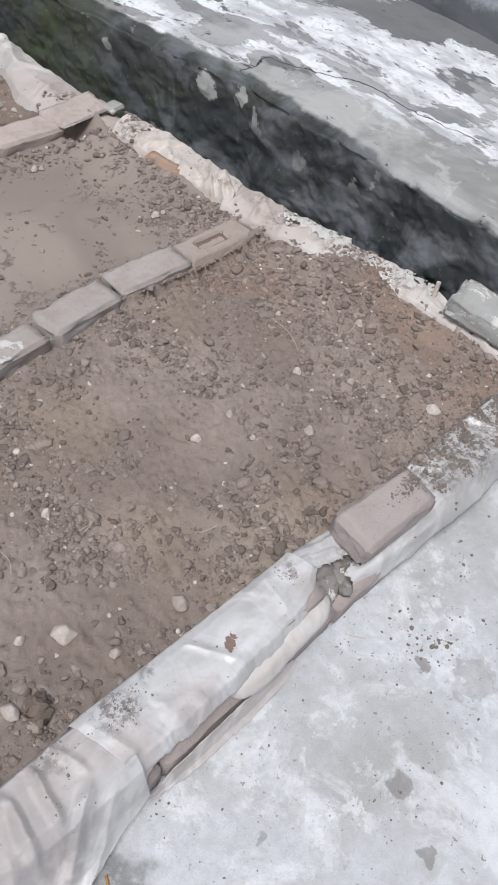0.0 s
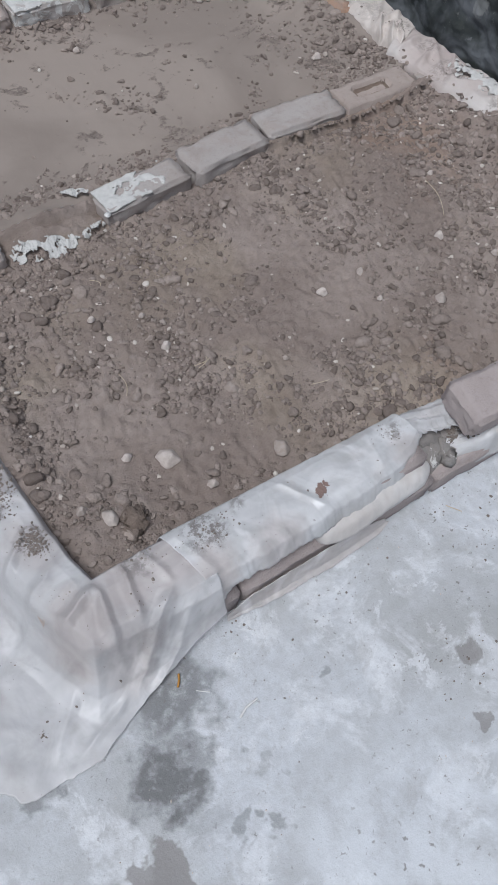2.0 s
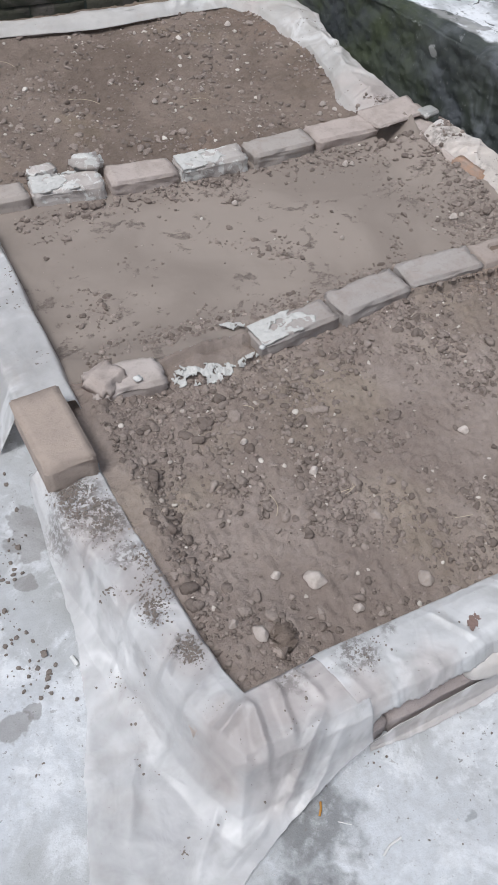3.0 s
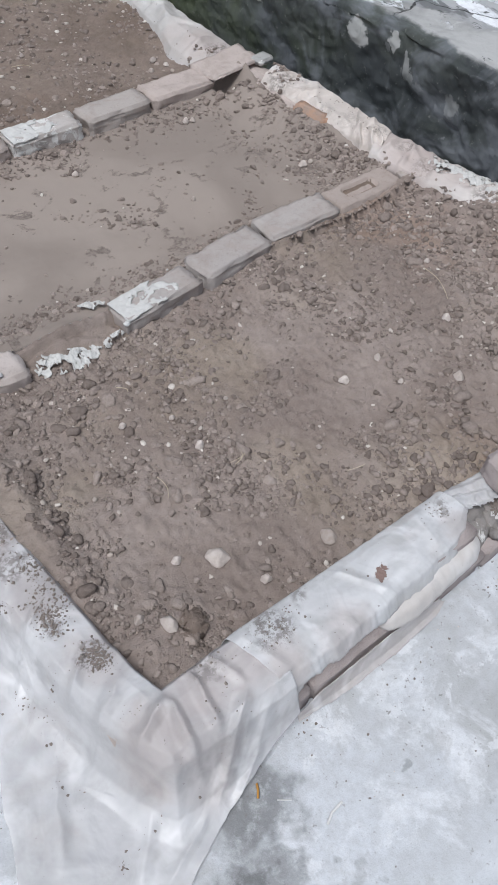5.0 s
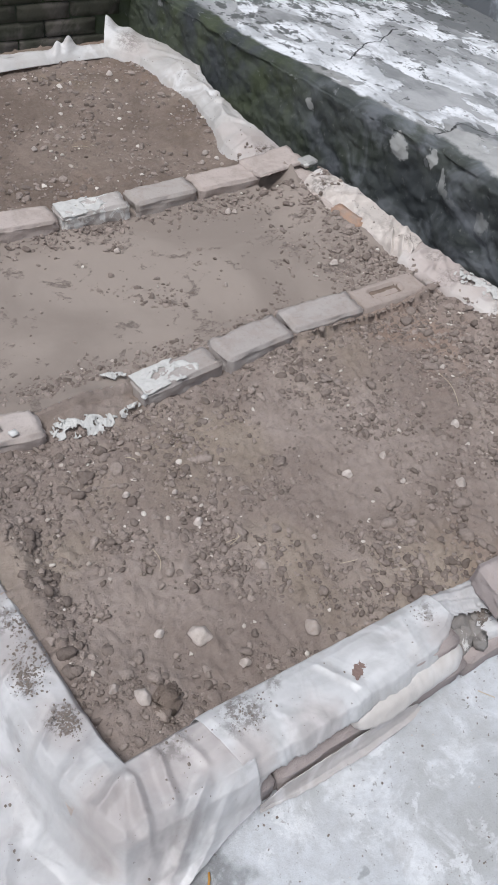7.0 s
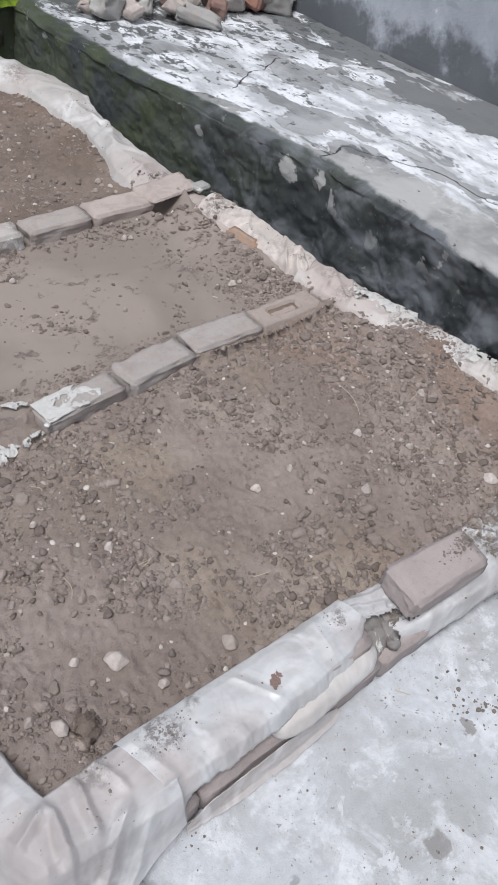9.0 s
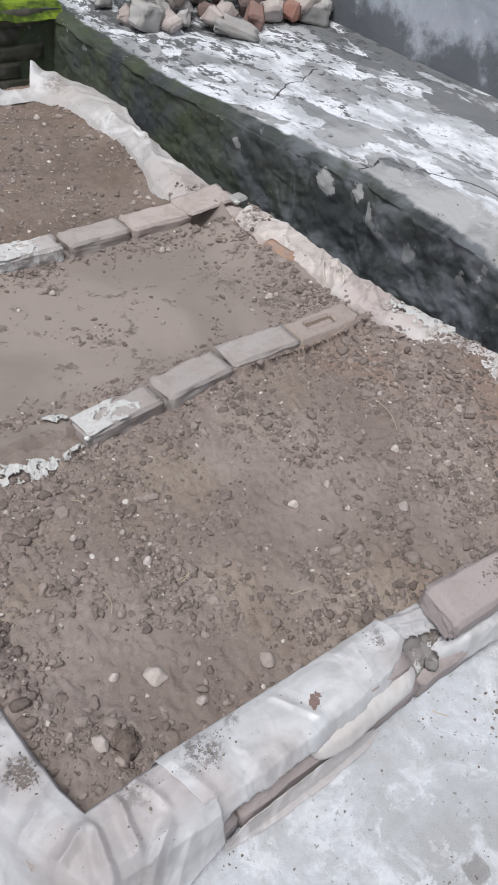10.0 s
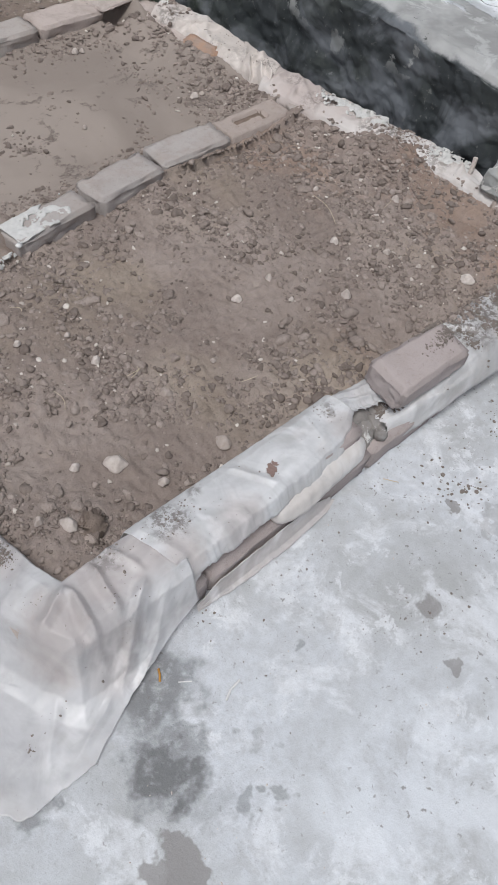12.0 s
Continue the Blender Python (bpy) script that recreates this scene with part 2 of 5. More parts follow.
    h = n.math("ADD", n.noise(24, 6, 0.65), n.math("MULTIPLY", n.noise(210, 3, 0.7), 0.4))
    return n.done(c, h, 0.0022, n.ramp(n.noise(7, 4), 0.3, 0.7, 0.42, 0.72))


CRACKS = (((1.785, 1.858), (1.86, 1.89), (1.95, 1.97), (2.06, 1.99), (2.197, 2.061)),
          ((1.665, 1.247), (1.75, 1.25), (1.832, 1.278), (1.877, 1.151), (1.995, 1.013), (2.01, 0.80), (2.044, 0.575)),
          ((2.448, 1.839), (2.53, 1.81), (2.608, 1.804)))


def limed_colour(n):
    """Grey cement under a flaking lime wash, with old black stains and a few cracks: colour and relief."""
    sep = n.t.nodes.new("ShaderNodeSeparateXYZ")
    n.put(sep.inputs[0], n.pos)
    drawn = n.vec("MULTIPLY", n.pos, (1.5, 0.75, 1.0))
    inside = n.math("ADD", sep.outputs["X"], n.math("MULTIPLY", sep.outputs["Y"], 0.30))
    inside = n.math("ADD", inside, n.math("MULTIPLY", n.math("SUBTRACT", n.noise(3.0, 6, 0.62, 0.6), 0.5), 0.45))
    # bare trowelled cement along the lip
    c = n.mix(n.ramp(n.noise(4, 4, 0.6, 0.5), 0.36, 0.64), (0.28, 0.282, 0.276), (0.43, 0.432, 0.425))
    c = n.mix(n.ramp(n.noise(9, 5, 0.65, 0.6), 0.56, 0.66, 0.0, 0.5), c, (0.55, 0.555, 0.55))
    # worn grey ground behind it, with dark drawn-out stains towards the wall
    ground_grey = n.mix(n.ramp(n.noise(3.5, 5, 0.62, at=drawn), 0.38, 0.62), (0.23, 0.238, 0.242), (0.40, 0.406, 0.412))
    stain = n.math("ADD", n.noise(2.3, 6, 0.6, 0.2, at=n.vec("ADD", drawn, (2.0, 5.0, 0.0))), n.ramp(sep.outputs["X"], 2.1, 2.6, 0.0, 0.12))
    ground_grey = n.mix(n.ramp(stain, 0.57, 0.60, 0.0, 0.85), ground_grey, (0.145, 0.152, 0.155))
    c = n.mix(n.ramp(inside, 2.17, 2.21), c, ground_grey)
    # lime wash in crisp broad islands
    field = n.noise(3.1, 9, 0.60, 0.25, at=drawn)
    field = n.math("SUBTRACT", field, n.ramp(sep.outputs["X"], 2.25, 2.65, 0.0, 0.10))
    lime = n.math("MULTIPLY", n.ramp(field, 0.455, 0.480), n.ramp(inside, 2.12, 2.15))
    lime = n.math("MULTIPLY", lime, n.ramp(n.noise(26, 6, 0.72, at=drawn), 0.36, 0.40))
    coat = n.mix(n.ramp(n.noise(5, 5, 0.6, 0.4, at=drawn), 0.40, 0.60), (0.46, 0.475, 0.49), (0.78, 0.80, 0.825))
    coat = n.mix(n.ramp(n.noise(40, 4, 0.7), 0.34, 0.5, 0.3, 0.0), coat, (0.40, 0.41, 0.42))
    c = n.mix(lime, c, coat)
    # black flecks, thick where the platform runs low
    fleck = n.noise(13, 8, 0.72, 0.2, at=n.vec("ADD", n.vec("MULTIPLY", n.pos, (1.7, 1.0, 1.0)), (3.1, 7.7, 0.0)))
    fleck = n.math("ADD", fleck, n.ramp(sep.outputs["Y"], 1.2, 2.4, -0.03, 0.06))
    fleck = n.math("ADD", fleck, n.ramp(sep.outputs["Y"], 2.1, 2.7, 0.0, 0.05))
    c = n.mix(n.ramp(fleck, 0.60, 0.63, 0.0, 0.9), c, (0.085, 0.09, 0.088))
    gap = None
    at = n.warped(15, 0.05)
    for line in CRACKS:
        one = n.ramp(n.near_line(at, line), 0.0013, 0.0036, 0.92, 0.0)
        gap = one if gap is None else n.math("MAXIMUM", gap, one)
    gap = n.math("MULTIPLY", gap, n.ramp(n.noise(9, 3), 0.30, 0.44))
    c = n.mix(gap, c, (0.04, 0.04, 0.04))
    h = n.math("ADD", n.math("MULTIPLY", n.noise(26, 6, 0.7), 0.7), n.math("SUBTRACT", n.math("MULTIPLY", lime, 0.5), gap))
    return c, h


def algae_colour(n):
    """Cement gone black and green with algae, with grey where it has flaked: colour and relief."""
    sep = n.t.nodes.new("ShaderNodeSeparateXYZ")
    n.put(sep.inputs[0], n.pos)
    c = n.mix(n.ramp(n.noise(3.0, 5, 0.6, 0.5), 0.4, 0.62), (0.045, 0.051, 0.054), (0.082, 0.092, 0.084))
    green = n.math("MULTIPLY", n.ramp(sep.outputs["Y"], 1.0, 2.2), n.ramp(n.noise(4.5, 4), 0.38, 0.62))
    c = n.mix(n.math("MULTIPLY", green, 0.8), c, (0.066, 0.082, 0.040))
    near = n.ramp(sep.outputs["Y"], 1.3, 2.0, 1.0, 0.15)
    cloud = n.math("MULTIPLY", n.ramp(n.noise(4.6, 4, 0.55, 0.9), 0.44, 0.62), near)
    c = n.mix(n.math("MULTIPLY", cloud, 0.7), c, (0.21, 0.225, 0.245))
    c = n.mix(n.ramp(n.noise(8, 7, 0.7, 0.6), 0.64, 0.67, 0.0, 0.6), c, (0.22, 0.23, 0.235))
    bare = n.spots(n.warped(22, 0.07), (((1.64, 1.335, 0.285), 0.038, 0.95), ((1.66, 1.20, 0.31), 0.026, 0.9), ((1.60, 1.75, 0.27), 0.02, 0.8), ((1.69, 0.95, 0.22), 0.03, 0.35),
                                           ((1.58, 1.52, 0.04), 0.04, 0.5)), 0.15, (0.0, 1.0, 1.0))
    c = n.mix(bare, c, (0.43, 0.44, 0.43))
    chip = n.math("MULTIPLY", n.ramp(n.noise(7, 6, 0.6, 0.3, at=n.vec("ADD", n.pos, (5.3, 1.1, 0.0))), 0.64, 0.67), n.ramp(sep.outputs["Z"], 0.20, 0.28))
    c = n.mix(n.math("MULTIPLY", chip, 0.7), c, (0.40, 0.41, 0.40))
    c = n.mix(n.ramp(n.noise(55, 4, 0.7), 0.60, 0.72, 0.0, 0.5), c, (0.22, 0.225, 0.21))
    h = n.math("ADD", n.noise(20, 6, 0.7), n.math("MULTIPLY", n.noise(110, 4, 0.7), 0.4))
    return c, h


def algae_material():
    n = Nodes("algae_cement", 0.95, 0.1)
    return n.done(*algae_colour(n), 0.007)


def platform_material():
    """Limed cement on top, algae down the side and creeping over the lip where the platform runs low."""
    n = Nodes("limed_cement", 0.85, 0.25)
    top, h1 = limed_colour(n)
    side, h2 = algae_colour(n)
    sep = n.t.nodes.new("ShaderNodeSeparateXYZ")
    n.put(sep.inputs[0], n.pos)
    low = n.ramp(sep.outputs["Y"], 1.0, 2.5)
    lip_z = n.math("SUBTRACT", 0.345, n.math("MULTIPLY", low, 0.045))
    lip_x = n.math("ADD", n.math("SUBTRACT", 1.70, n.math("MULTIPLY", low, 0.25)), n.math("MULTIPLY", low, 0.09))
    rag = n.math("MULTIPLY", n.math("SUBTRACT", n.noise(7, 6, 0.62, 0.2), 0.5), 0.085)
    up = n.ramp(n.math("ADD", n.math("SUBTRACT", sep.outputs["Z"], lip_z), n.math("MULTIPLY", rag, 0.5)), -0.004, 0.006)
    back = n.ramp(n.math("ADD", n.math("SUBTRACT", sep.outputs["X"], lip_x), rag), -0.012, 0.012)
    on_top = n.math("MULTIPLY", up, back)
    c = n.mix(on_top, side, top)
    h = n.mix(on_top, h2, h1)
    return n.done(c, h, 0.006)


def moss_material():
    n = Nodes("wet_moss", 0.9, 0.2)
    c = n.mix(n.ramp(n.noise(7, 5, 0.6), 0.4, 0.6), (0.055, 0.09, 0.018), (0.24, 0.34, 0.03))
    return n.done(c, n.noise(90, 5, 0.75), 0.01)


def plaster_material():
    n = Nodes("stained_plaster", 0.85, 0.25)
    c = n.mix(n.ramp(n.noise(2.2, 5, 0.6, 0.5), 0.38, 0.62), (0.36, 0.385, 0.425), (0.52, 0.55, 0.60))
    c = n.mix(n.ramp(n.noise(13, 6, 0.7), 0.58, 0.70, 0.0, 0.7), c, (0.70, 0.73, 0.77))
    z = n.math("ADD", n.height(), n.math("MULTIPLY", n.math("SUBTRACT", n.noise(3.3, 5, 0.65), 0.5), 0.75))
    sep = n.t.nodes.new("ShaderNodeSeparateXYZ")
    n.put(sep.inputs[0], n.pos)
    z = n.math("SUBTRACT", z, n.ramp(sep.outputs["Y"], 1.2, 1.9, 0.06, 0.0))
    c = n.mix(n.ramp(z, 0.40, 0.54, 0.85, 0.0), c, (0.10, 0.108, 0.115))
    c = n.mix(n.ramp(n.noise(60, 4, 0.7), 0.66, 0.74, 0.0, 0.7), c, (0.12, 0.13, 0.14))
    return n.done(c, n.noise(18, 6, 0.7), 0.006)


def dull_wall_material():
    """Old brick gone olive and brown under a film of algae."""
    n = Nodes("dull_wall_brick", 0.95, 0.1)
    c = n.mix(n.random(), (0.070, 0.072, 0.055), (0.092, 0.088, 0.070))
    c = n.mix(n.ramp(n.noise(5, 4, 0.6, 0.5), 0.52, 0.66, 0.0, 0.6), c, (0.20, 0.175, 0.16))
    c = n.mix(n.ramp(n.noise(24, 5, 0.7), 0.5, 0.7, 0.0, 0.6), c, (0.045, 0.05, 0.035))
    return n.done(c, n.noise(60, 5, 0.7), 0.005)


def plain_material(name, colour, rough=0.8, vary=0.25):
    n = Nodes(name, rough, 0.3)
    dark = tuple(v * (1 - vary) for v in colour)
    return n.done(n.mix(n.noise(60, 4), dark, colour), n.noise(180, 3), 0.0006)


SOIL = soil_material("loose_soil", (0.388, 0.328, 0.293), (0.305, 0.252, 0.222), 0.005, 0.9)
MUD = mud_material()
SOIL_FAR = soil_material("brown_soil", (0.298, 0.242, 0.205), (0.218, 0.173, 0.144), 0.006)
CLOD, STONE, PEBBLE = clod_material(), stone_material(), pebble_material()
BRICK = brick_material("muddy_brick", (0.455, 0.405, 0.372), (0.42, 0.385, 0.36), 0.5)
BRICK_GREY = brick_material("grey_mud_brick", (0.435, 0.402, 0.382), (0.41, 0.375, 0.355), 0.45)
BRICK_FROG = brick_material("brown_frogged_brick", (0.40, 0.34, 0.305), (0.40, 0.34, 0.305), 0.5)
DULL_BRICK = dull_wall_material()
BRICK_ORANGE = brick_material("orange_brick", (0.46, 0.29, 0.20), (0.46, 0.29, 0.20), 0.7)
BRICK_PINK = brick_material("pink_brick", (0.50, 0.43, 0.395), (0.53, 0.475, 0.445), 0.5)
BRICK_BROWN = brick_material("sandy_brown_brick", (0.43, 0.355, 0.305), (0.43, 0.355, 0.305), 0.5)
BRICK_LIMED = brick_material("limed_brick", (0.50, 0.465, 0.44), (0.54, 0.50, 0.475), 0.35, 0.36)
BRICK_LOOSE = brick_material("smooth_grey_brick", (0.425, 0.372, 0.358), (0.425, 0.372, 0.358), 0.25)
BRICK_RED = brick_material("broken_red_brick", (0.36, 0.17, 0.12), (0.27, 0.17, 0.145), 0.3)
BRICK_BLACK = brick_material("burnt_brick", (0.10, 0.08, 0.08), (0.2, 0.14, 0.125), 0.2)
RUBBLE = brick_material("cement_rubble", (0.40, 0.39, 0.375), (0.47, 0.46, 0.44), 0.35)
PLASTIC = plastic_material("cloudy_polythene", (0.735, 0.735, 0.745), 0.58, 0.3, 0.38, 0.12,
                           films=(((-0.07, -0.075), 0.06, 0.5), ((0.03, -0.05), 0.06, 0.5), ((0.11, -0.06), 0.05, 0.5), ((-0.07, 0.10), 0.05, 0.3), ((-0.13, 0.42), 0.07, 0.5),
                                  ((-0.02, -0.14), 0.05, 0.35), ((-0.10, 0.27), 0.06, 0.35)),
                           soiled=(((-0.078, 0.112), 0.024, 0.9), ((-0.115, 0.44), 0.05, 0.95), ((-0.15, 0.52), 0.05, 0.9), ((-0.105, 0.20), 0.022, 0.8), ((-0.19, 0.47), 0.045, 0.7),
                                   ((-0.105, 0.34), 0.03, 0.7), ((0.06, -0.02), 0.03, 0.5)))
PLASTIC_MUDDY = plastic_material("muddy_polythene", (0.66, 0.625, 0.61), 0.42, 0.5)
PLASTIC_WHITE = plastic_material("white_polythene", (0.69, 0.685, 0.68), 0.42, 0.40,
                                 soiled=(((1.10, -0.05), 0.06, 0.9), ((1.22, -0.06), 0.07, 0.95), ((1.36, -0.04), 0.07, 0.95), ((1.30, -0.10), 0.04, 0.7), ((1.48, -0.05), 0.06, 0.9)))
PLASTIC_FRONT = plastic_material("bluish_polythene", (0.75, 0.758, 0.765), 0.50, 0.35,
                                 films=(((0.17, -0.10), 0.04, 0.5), ((0.30, -0.12), 0.05, 0.4), ((0.62, -0.08), 0.03, 0.4)),
                                 soiled=(((0.19, -0.035), 0.035, 0.8), ((0.27, -0.015), 0.02, 0.6), ((0.62, -0.04), 0.02, 0.6)))
PLASTIC_FAR = plastic_material("weathered_polythene", (0.62, 0.60, 0.575), 0.30, 0.5, 0.5, 0.0,
                               films=(((1.36, 1.78), 0.09, 0.6), ((1.33, 1.90), 0.05, 0.4), ((1.32, 2.66), 0.06, 0.5)),
                               soiled=(((1.40, 1.72), 0.05, 0.7), ((1.31, 2.70), 0.05, 0.6)))
PLASTIC_CREAM = plastic_material("creamy_polythene", (0.77, 0.735, 0.70), 0.35, 0.2)
PLASTIC_PINK = plastic_material("earth_stained_polythene", (0.74, 0.675, 0.62), 0.25, 0.85, 0.55, 0.0,
                                soiled=(((1.47, 1.16), 0.04, 0.3), ((1.44, 1.24), 0.03, 0.4), ((1.50, 1.05), 0.03, 0.7), ((1.44, 1.45), 0.04, 0.8)))
PLASTIC_EARTH = plastic_material("soiled_polythene", (0.70, 0.655, 0.62), 0.25, 0.6, 0.6, 0.0,
                                 films=(((1.50, 0.88), 0.10, 0.8), ((1.53, 0.98), 0.08, 0.7), ((1.55, 0.76), 0.06, 0.6)),
                                 soiled=(((1.57, 0.62), 0.07, 0.85), ((1.50, 0.84), 0.04, 0.5), ((1.61, 0.44), 0.05, 0.7), ((1.52, 0.95), 0.03, 0.5)))
FLOOR, LIMED, ALGAE, MOSS, PLASTER = floor_material(), platform_material(), algae_material(), moss_material(), plaster_material()
STRAW = plain_material("dry_straw", (0.62, 0.53, 0.40))
ORANGE = plain_material("orange_scrap", (0.55, 0.28, 0.07))
WHITE = plain_material("white_chip", (0.80, 0.80, 0.78))
MORTAR = brick_material("old_mortar", (0.27, 0.26, 0.25), (0.27, 0.26, 0.25), 0.3, 0.25)
LIME = plain_material("lime_crust", (0.68, 0.675, 0.65), 0.9, 0.35)
DIRT = plain_material("dark_soil_crumb", (0.27, 0.232, 0.205), 0.95, 0.45)
SMEAR = plain_material("dried_mud_smear", (0.27, 0.19, 0.165))
CONCRETE_PIECE = brick_material("grey_concrete_piece", (0.42, 0.43, 0.42), (0.42, 0.43, 0.42), 0.25, 0.3)


# ---- mesh helpers ----
def mesh_of(name, verts, faces, material, smooth=True):
    me = bpy.data.meshes.new(name)
    me.from_pydata([tuple(v) for v in verts], [], [tuple(f) for f in faces])
    me.materials.append(material)
    me.polygons.foreach_set("use_smooth", [smooth] * len(me.polygons))
    me.update()
    return me


def part(name, bm, material, parent, label=""):
    me = bpy.data.meshes.new(name)
    bm.to_mesh(me)
    bm.free()
    me.materials.append(material)
    ob = new(name, me)
    ob.parent = parent
    return tagged(ob, label)


def grid_faces(nu, nv):
    i = np.arange(nu - 1)[:, None] * nv + np.arange(nv - 1)[None, :]
    return np.stack([i, i + nv, i + nv + 1, i + 1], -1).reshape(-1, 4).tolist()


def fbm(x, y, z=0.0, octaves=4, rough=0.55):
    """Smooth noise about 0, about -1 to 1, for one place."""
    total, size = 0.0, 1.0
    for k in range(octaves):
        total += size * noise.noise(Vector((x * 2**k + 7.3 * k, y * 2**k - 3.1 * k, z * 2**k + 1.7 * k)))
        size *= rough
    return total


def smooth01(v):
    v = min(1.0, max(0.0, v))
    return v * v * (3 - 2 * v)


def along(path, s):
    """The place at the share s of a polyline."""
    pts = np.array(path, float)
    d = np.r_[0, np.cumsum(np.linalg.norm(np.diff(pts, axis=0), axis=1))]
    return np.array([np.interp(s * d[-1], d, pts[:, k]) for k in range(pts.shape[1])])


def block(size, seed, wear=0.004, cuts=7, bevel=0.005, chop=0.0):
    """A worn block in a bmesh, its base at z = 0: rounded arrises, chipped corners, uneven faces."""
    lx, ly, lz = size
    bm = bmesh.new()
    bmesh.ops.create_cube(bm, size=1.0)
    for v in bm.verts:
        v.co = Vector((v.co.x * lx, v.co.y * ly, (v.co.z + 0.5) * lz))
        if chop:
            v.co += Vector([chop * noise.noise(Vector((seed * 3.7 + v.co.x * 40, v.co.y * 40, v.co.z * 40 + k * 9.1))) for k in range(3)])
    bmesh.ops.bevel(bm, geom=[e for e in bm.edges if e.calc_face_angle(0) > 1.2], offset=bevel, segments=2, affect="EDGES")
    long_edges = [e for e in bm.edges if e.calc_length() > 0.03]
    bmesh.ops.subdivide_edges(bm, edges=long_edges, cuts=cuts, use_grid_fill=True)
    bmesh.ops.triangulate(bm, faces=[f for f in bm.faces if len(f.verts) > 4])
    bm.normal_update()
    for v in bm.verts:
        p = v.co * 22 + Vector((seed * 5.3, seed * 1.9, seed * 2.7))
        k = noise.noise(p) + 0.5 * noise.noise(p * 2.3) + 0.3 * noise.noise(p * 5.1)
        edge = abs(v.co.x) > lx * 0.46 or abs(v.co.y) > ly * 0.42
        v.co += v.normal * wear * (k * 0.7 - (0.6 if edge and k < -0.3 else 0.0))
    for f in bm.faces:
        f.smooth = True
    return bm


def frog_block(size, seed):
    """A brick with a shallow rounded frog pressed into its top, as a grid with skirts."""
    lx, ly, lz = size
    nx, ny = 70, 36
    verts = []
    for i in range(-1, nx + 1):
        for j in range(-1, ny + 1):
            u, v = min(max(i, 0), nx - 1) / (nx - 1), min(max(j, 0), ny - 1) / (ny - 1)
            x, y = (u - 0.5) * lx, (v - 0.5) * ly
            rim = min(0.5 * lx - abs(x), 0.5 * ly - abs(y))
            z = lz - 0.005 * (1 - smooth01(rim / 0.008)) + 0.0016 * fbm(x * 30 + seed, y * 30, 1.0)
            dx, dy = max(0.0, abs(x + 0.01) - 0.046), max(0.0, abs(y) - 0.010)
            z -= 0.014 * smooth01((0.014 - math.hypot(dx, dy)) / 0.0025)
            edge = i in (-1, nx) or j in (-1, ny)
            shift = 0.003 * fbm(x * 20, y * 20, seed)
            verts.append((x + (shift if edge else 0), y + shift, 0.0 if edge else z))
    me = mesh_of("brick", verts, grid_faces(nx + 2, ny + 2), BRICK_FROG)
    # soil-brown ring stands in for the shade round the frog's rim
    me.materials.append(SOIL_FAR)
    for f in me.polygons:
        if 0.006 < math.hypot(max(0.0, abs(f.center.x + 0.01) - 0.040), max(0.0, abs(f.center.y) - 0.004)) < 0.0185:
            f.material_index = 1
    return me


def lay(name, size, at, turn=0.0, tilt=(0.0, 0.0), material=None, seed=0, label="", category="brick", group="", **shape):
    if shape.pop("frog", False):
        me = frog_block(size, seed)
    else:
        me = bpy.data.meshes.new(name)
        bm = block(size, seed, **shape)
        bm.to_mesh(me)
        bm.free()
        me.materials.append(material or BRICK)
    ob = new(name, me)
    ob.matrix_world = pose(*at, tilt[0], tilt[1], turn)
    return tagged(ob, label, category, group)


# ---- ground ----
def ground():
    n = 41
    xs = np.linspace(-1, 1, n) ** 3 * 60
    verts = [(x, y, 0.0) for x in xs for y in xs]
    ob = new("ground", mesh_of("ground", verts, grid_faces(n, n), FLOOR))
    return tagged(ob, "pale worn concrete yard floor with damp blots and soil flecks", "floor", kind="structure")


ground()


# ---- platform, its return and the wall ----
def edge_x(y):
    return float(np.interp(y, (-3, 0.6, 1.2, 1.75, 2.2, 2.7, 6), (1.78, 1.70, 1.665, 1.56, 1.49, 1.455, 1.45)))


def edge_z(y):
    return float(np.interp(y, (-3, 0.6, 1.2, 1.75, 2.2, 2.7, 6), (0.375, 0.372, 0.37, 0.352, 0.336, 0.33, 0.335)))


def platform():
    ys = np.r_[np.linspace(-3.0, -0.1, 40), np.linspace(-0.08, 2.95, 480), np.linspace(3.0, 5.0, 20)]
    ss = np.r_[np.linspace(0, 1, 56), np.linspace(1, 2, 12)[1:], np.linspace(2, 2.25, 40)[1:], np.linspace(2.25, 3, 40)[1:]]
    verts, kinds = [], []
    for y in ys:
        ex, ez = edge_x(y), edge_z(y)
        worn = 0.5 * fbm(y * 3.1, 0.3, 4.0) + 0.25 * fbm(y * 11, 1.3, 2.0)
        r = 0.028 + 0.018 * worn
        for s in ss:
            if s <= 1:
                x, z = ex, -0.03 + (ez - r + 0.03) * s
                push = 0.014 * fbm(y * 5, z * 8, 1.1) + 0.006 * fbm(y * 24, z * 24, 3.3)
                x, z = x + push, z
            elif s <= 2:
                a = (s - 1) * math.pi / 2
                x, z = ex + r - r * math.cos(a), ez - r + r * math.sin(a)
                x += 0.012 * fbm(y * 6, z * 8, 1.1)
                z += 0.008 * fbm(y * 9, s * 2, 5.5) - 0.004
            else:
                k = s - 2
                x = ex + r + k * (2.74 - ex - r)
                z = ez + 0.02 * k + 0.006 * fbm(x * 3, y * 3, 0.7) + 0.003 * fbm(x * 16, y * 16, 2.2)
            verts.append((x, y, z))
    faces = grid_faces(len(ys), len(ss))
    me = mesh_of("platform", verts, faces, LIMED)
    ob = new("platform", me)
    return tagged(ob, "raised cement platform, limed on top, black with algae below", "platform", kind="structure")


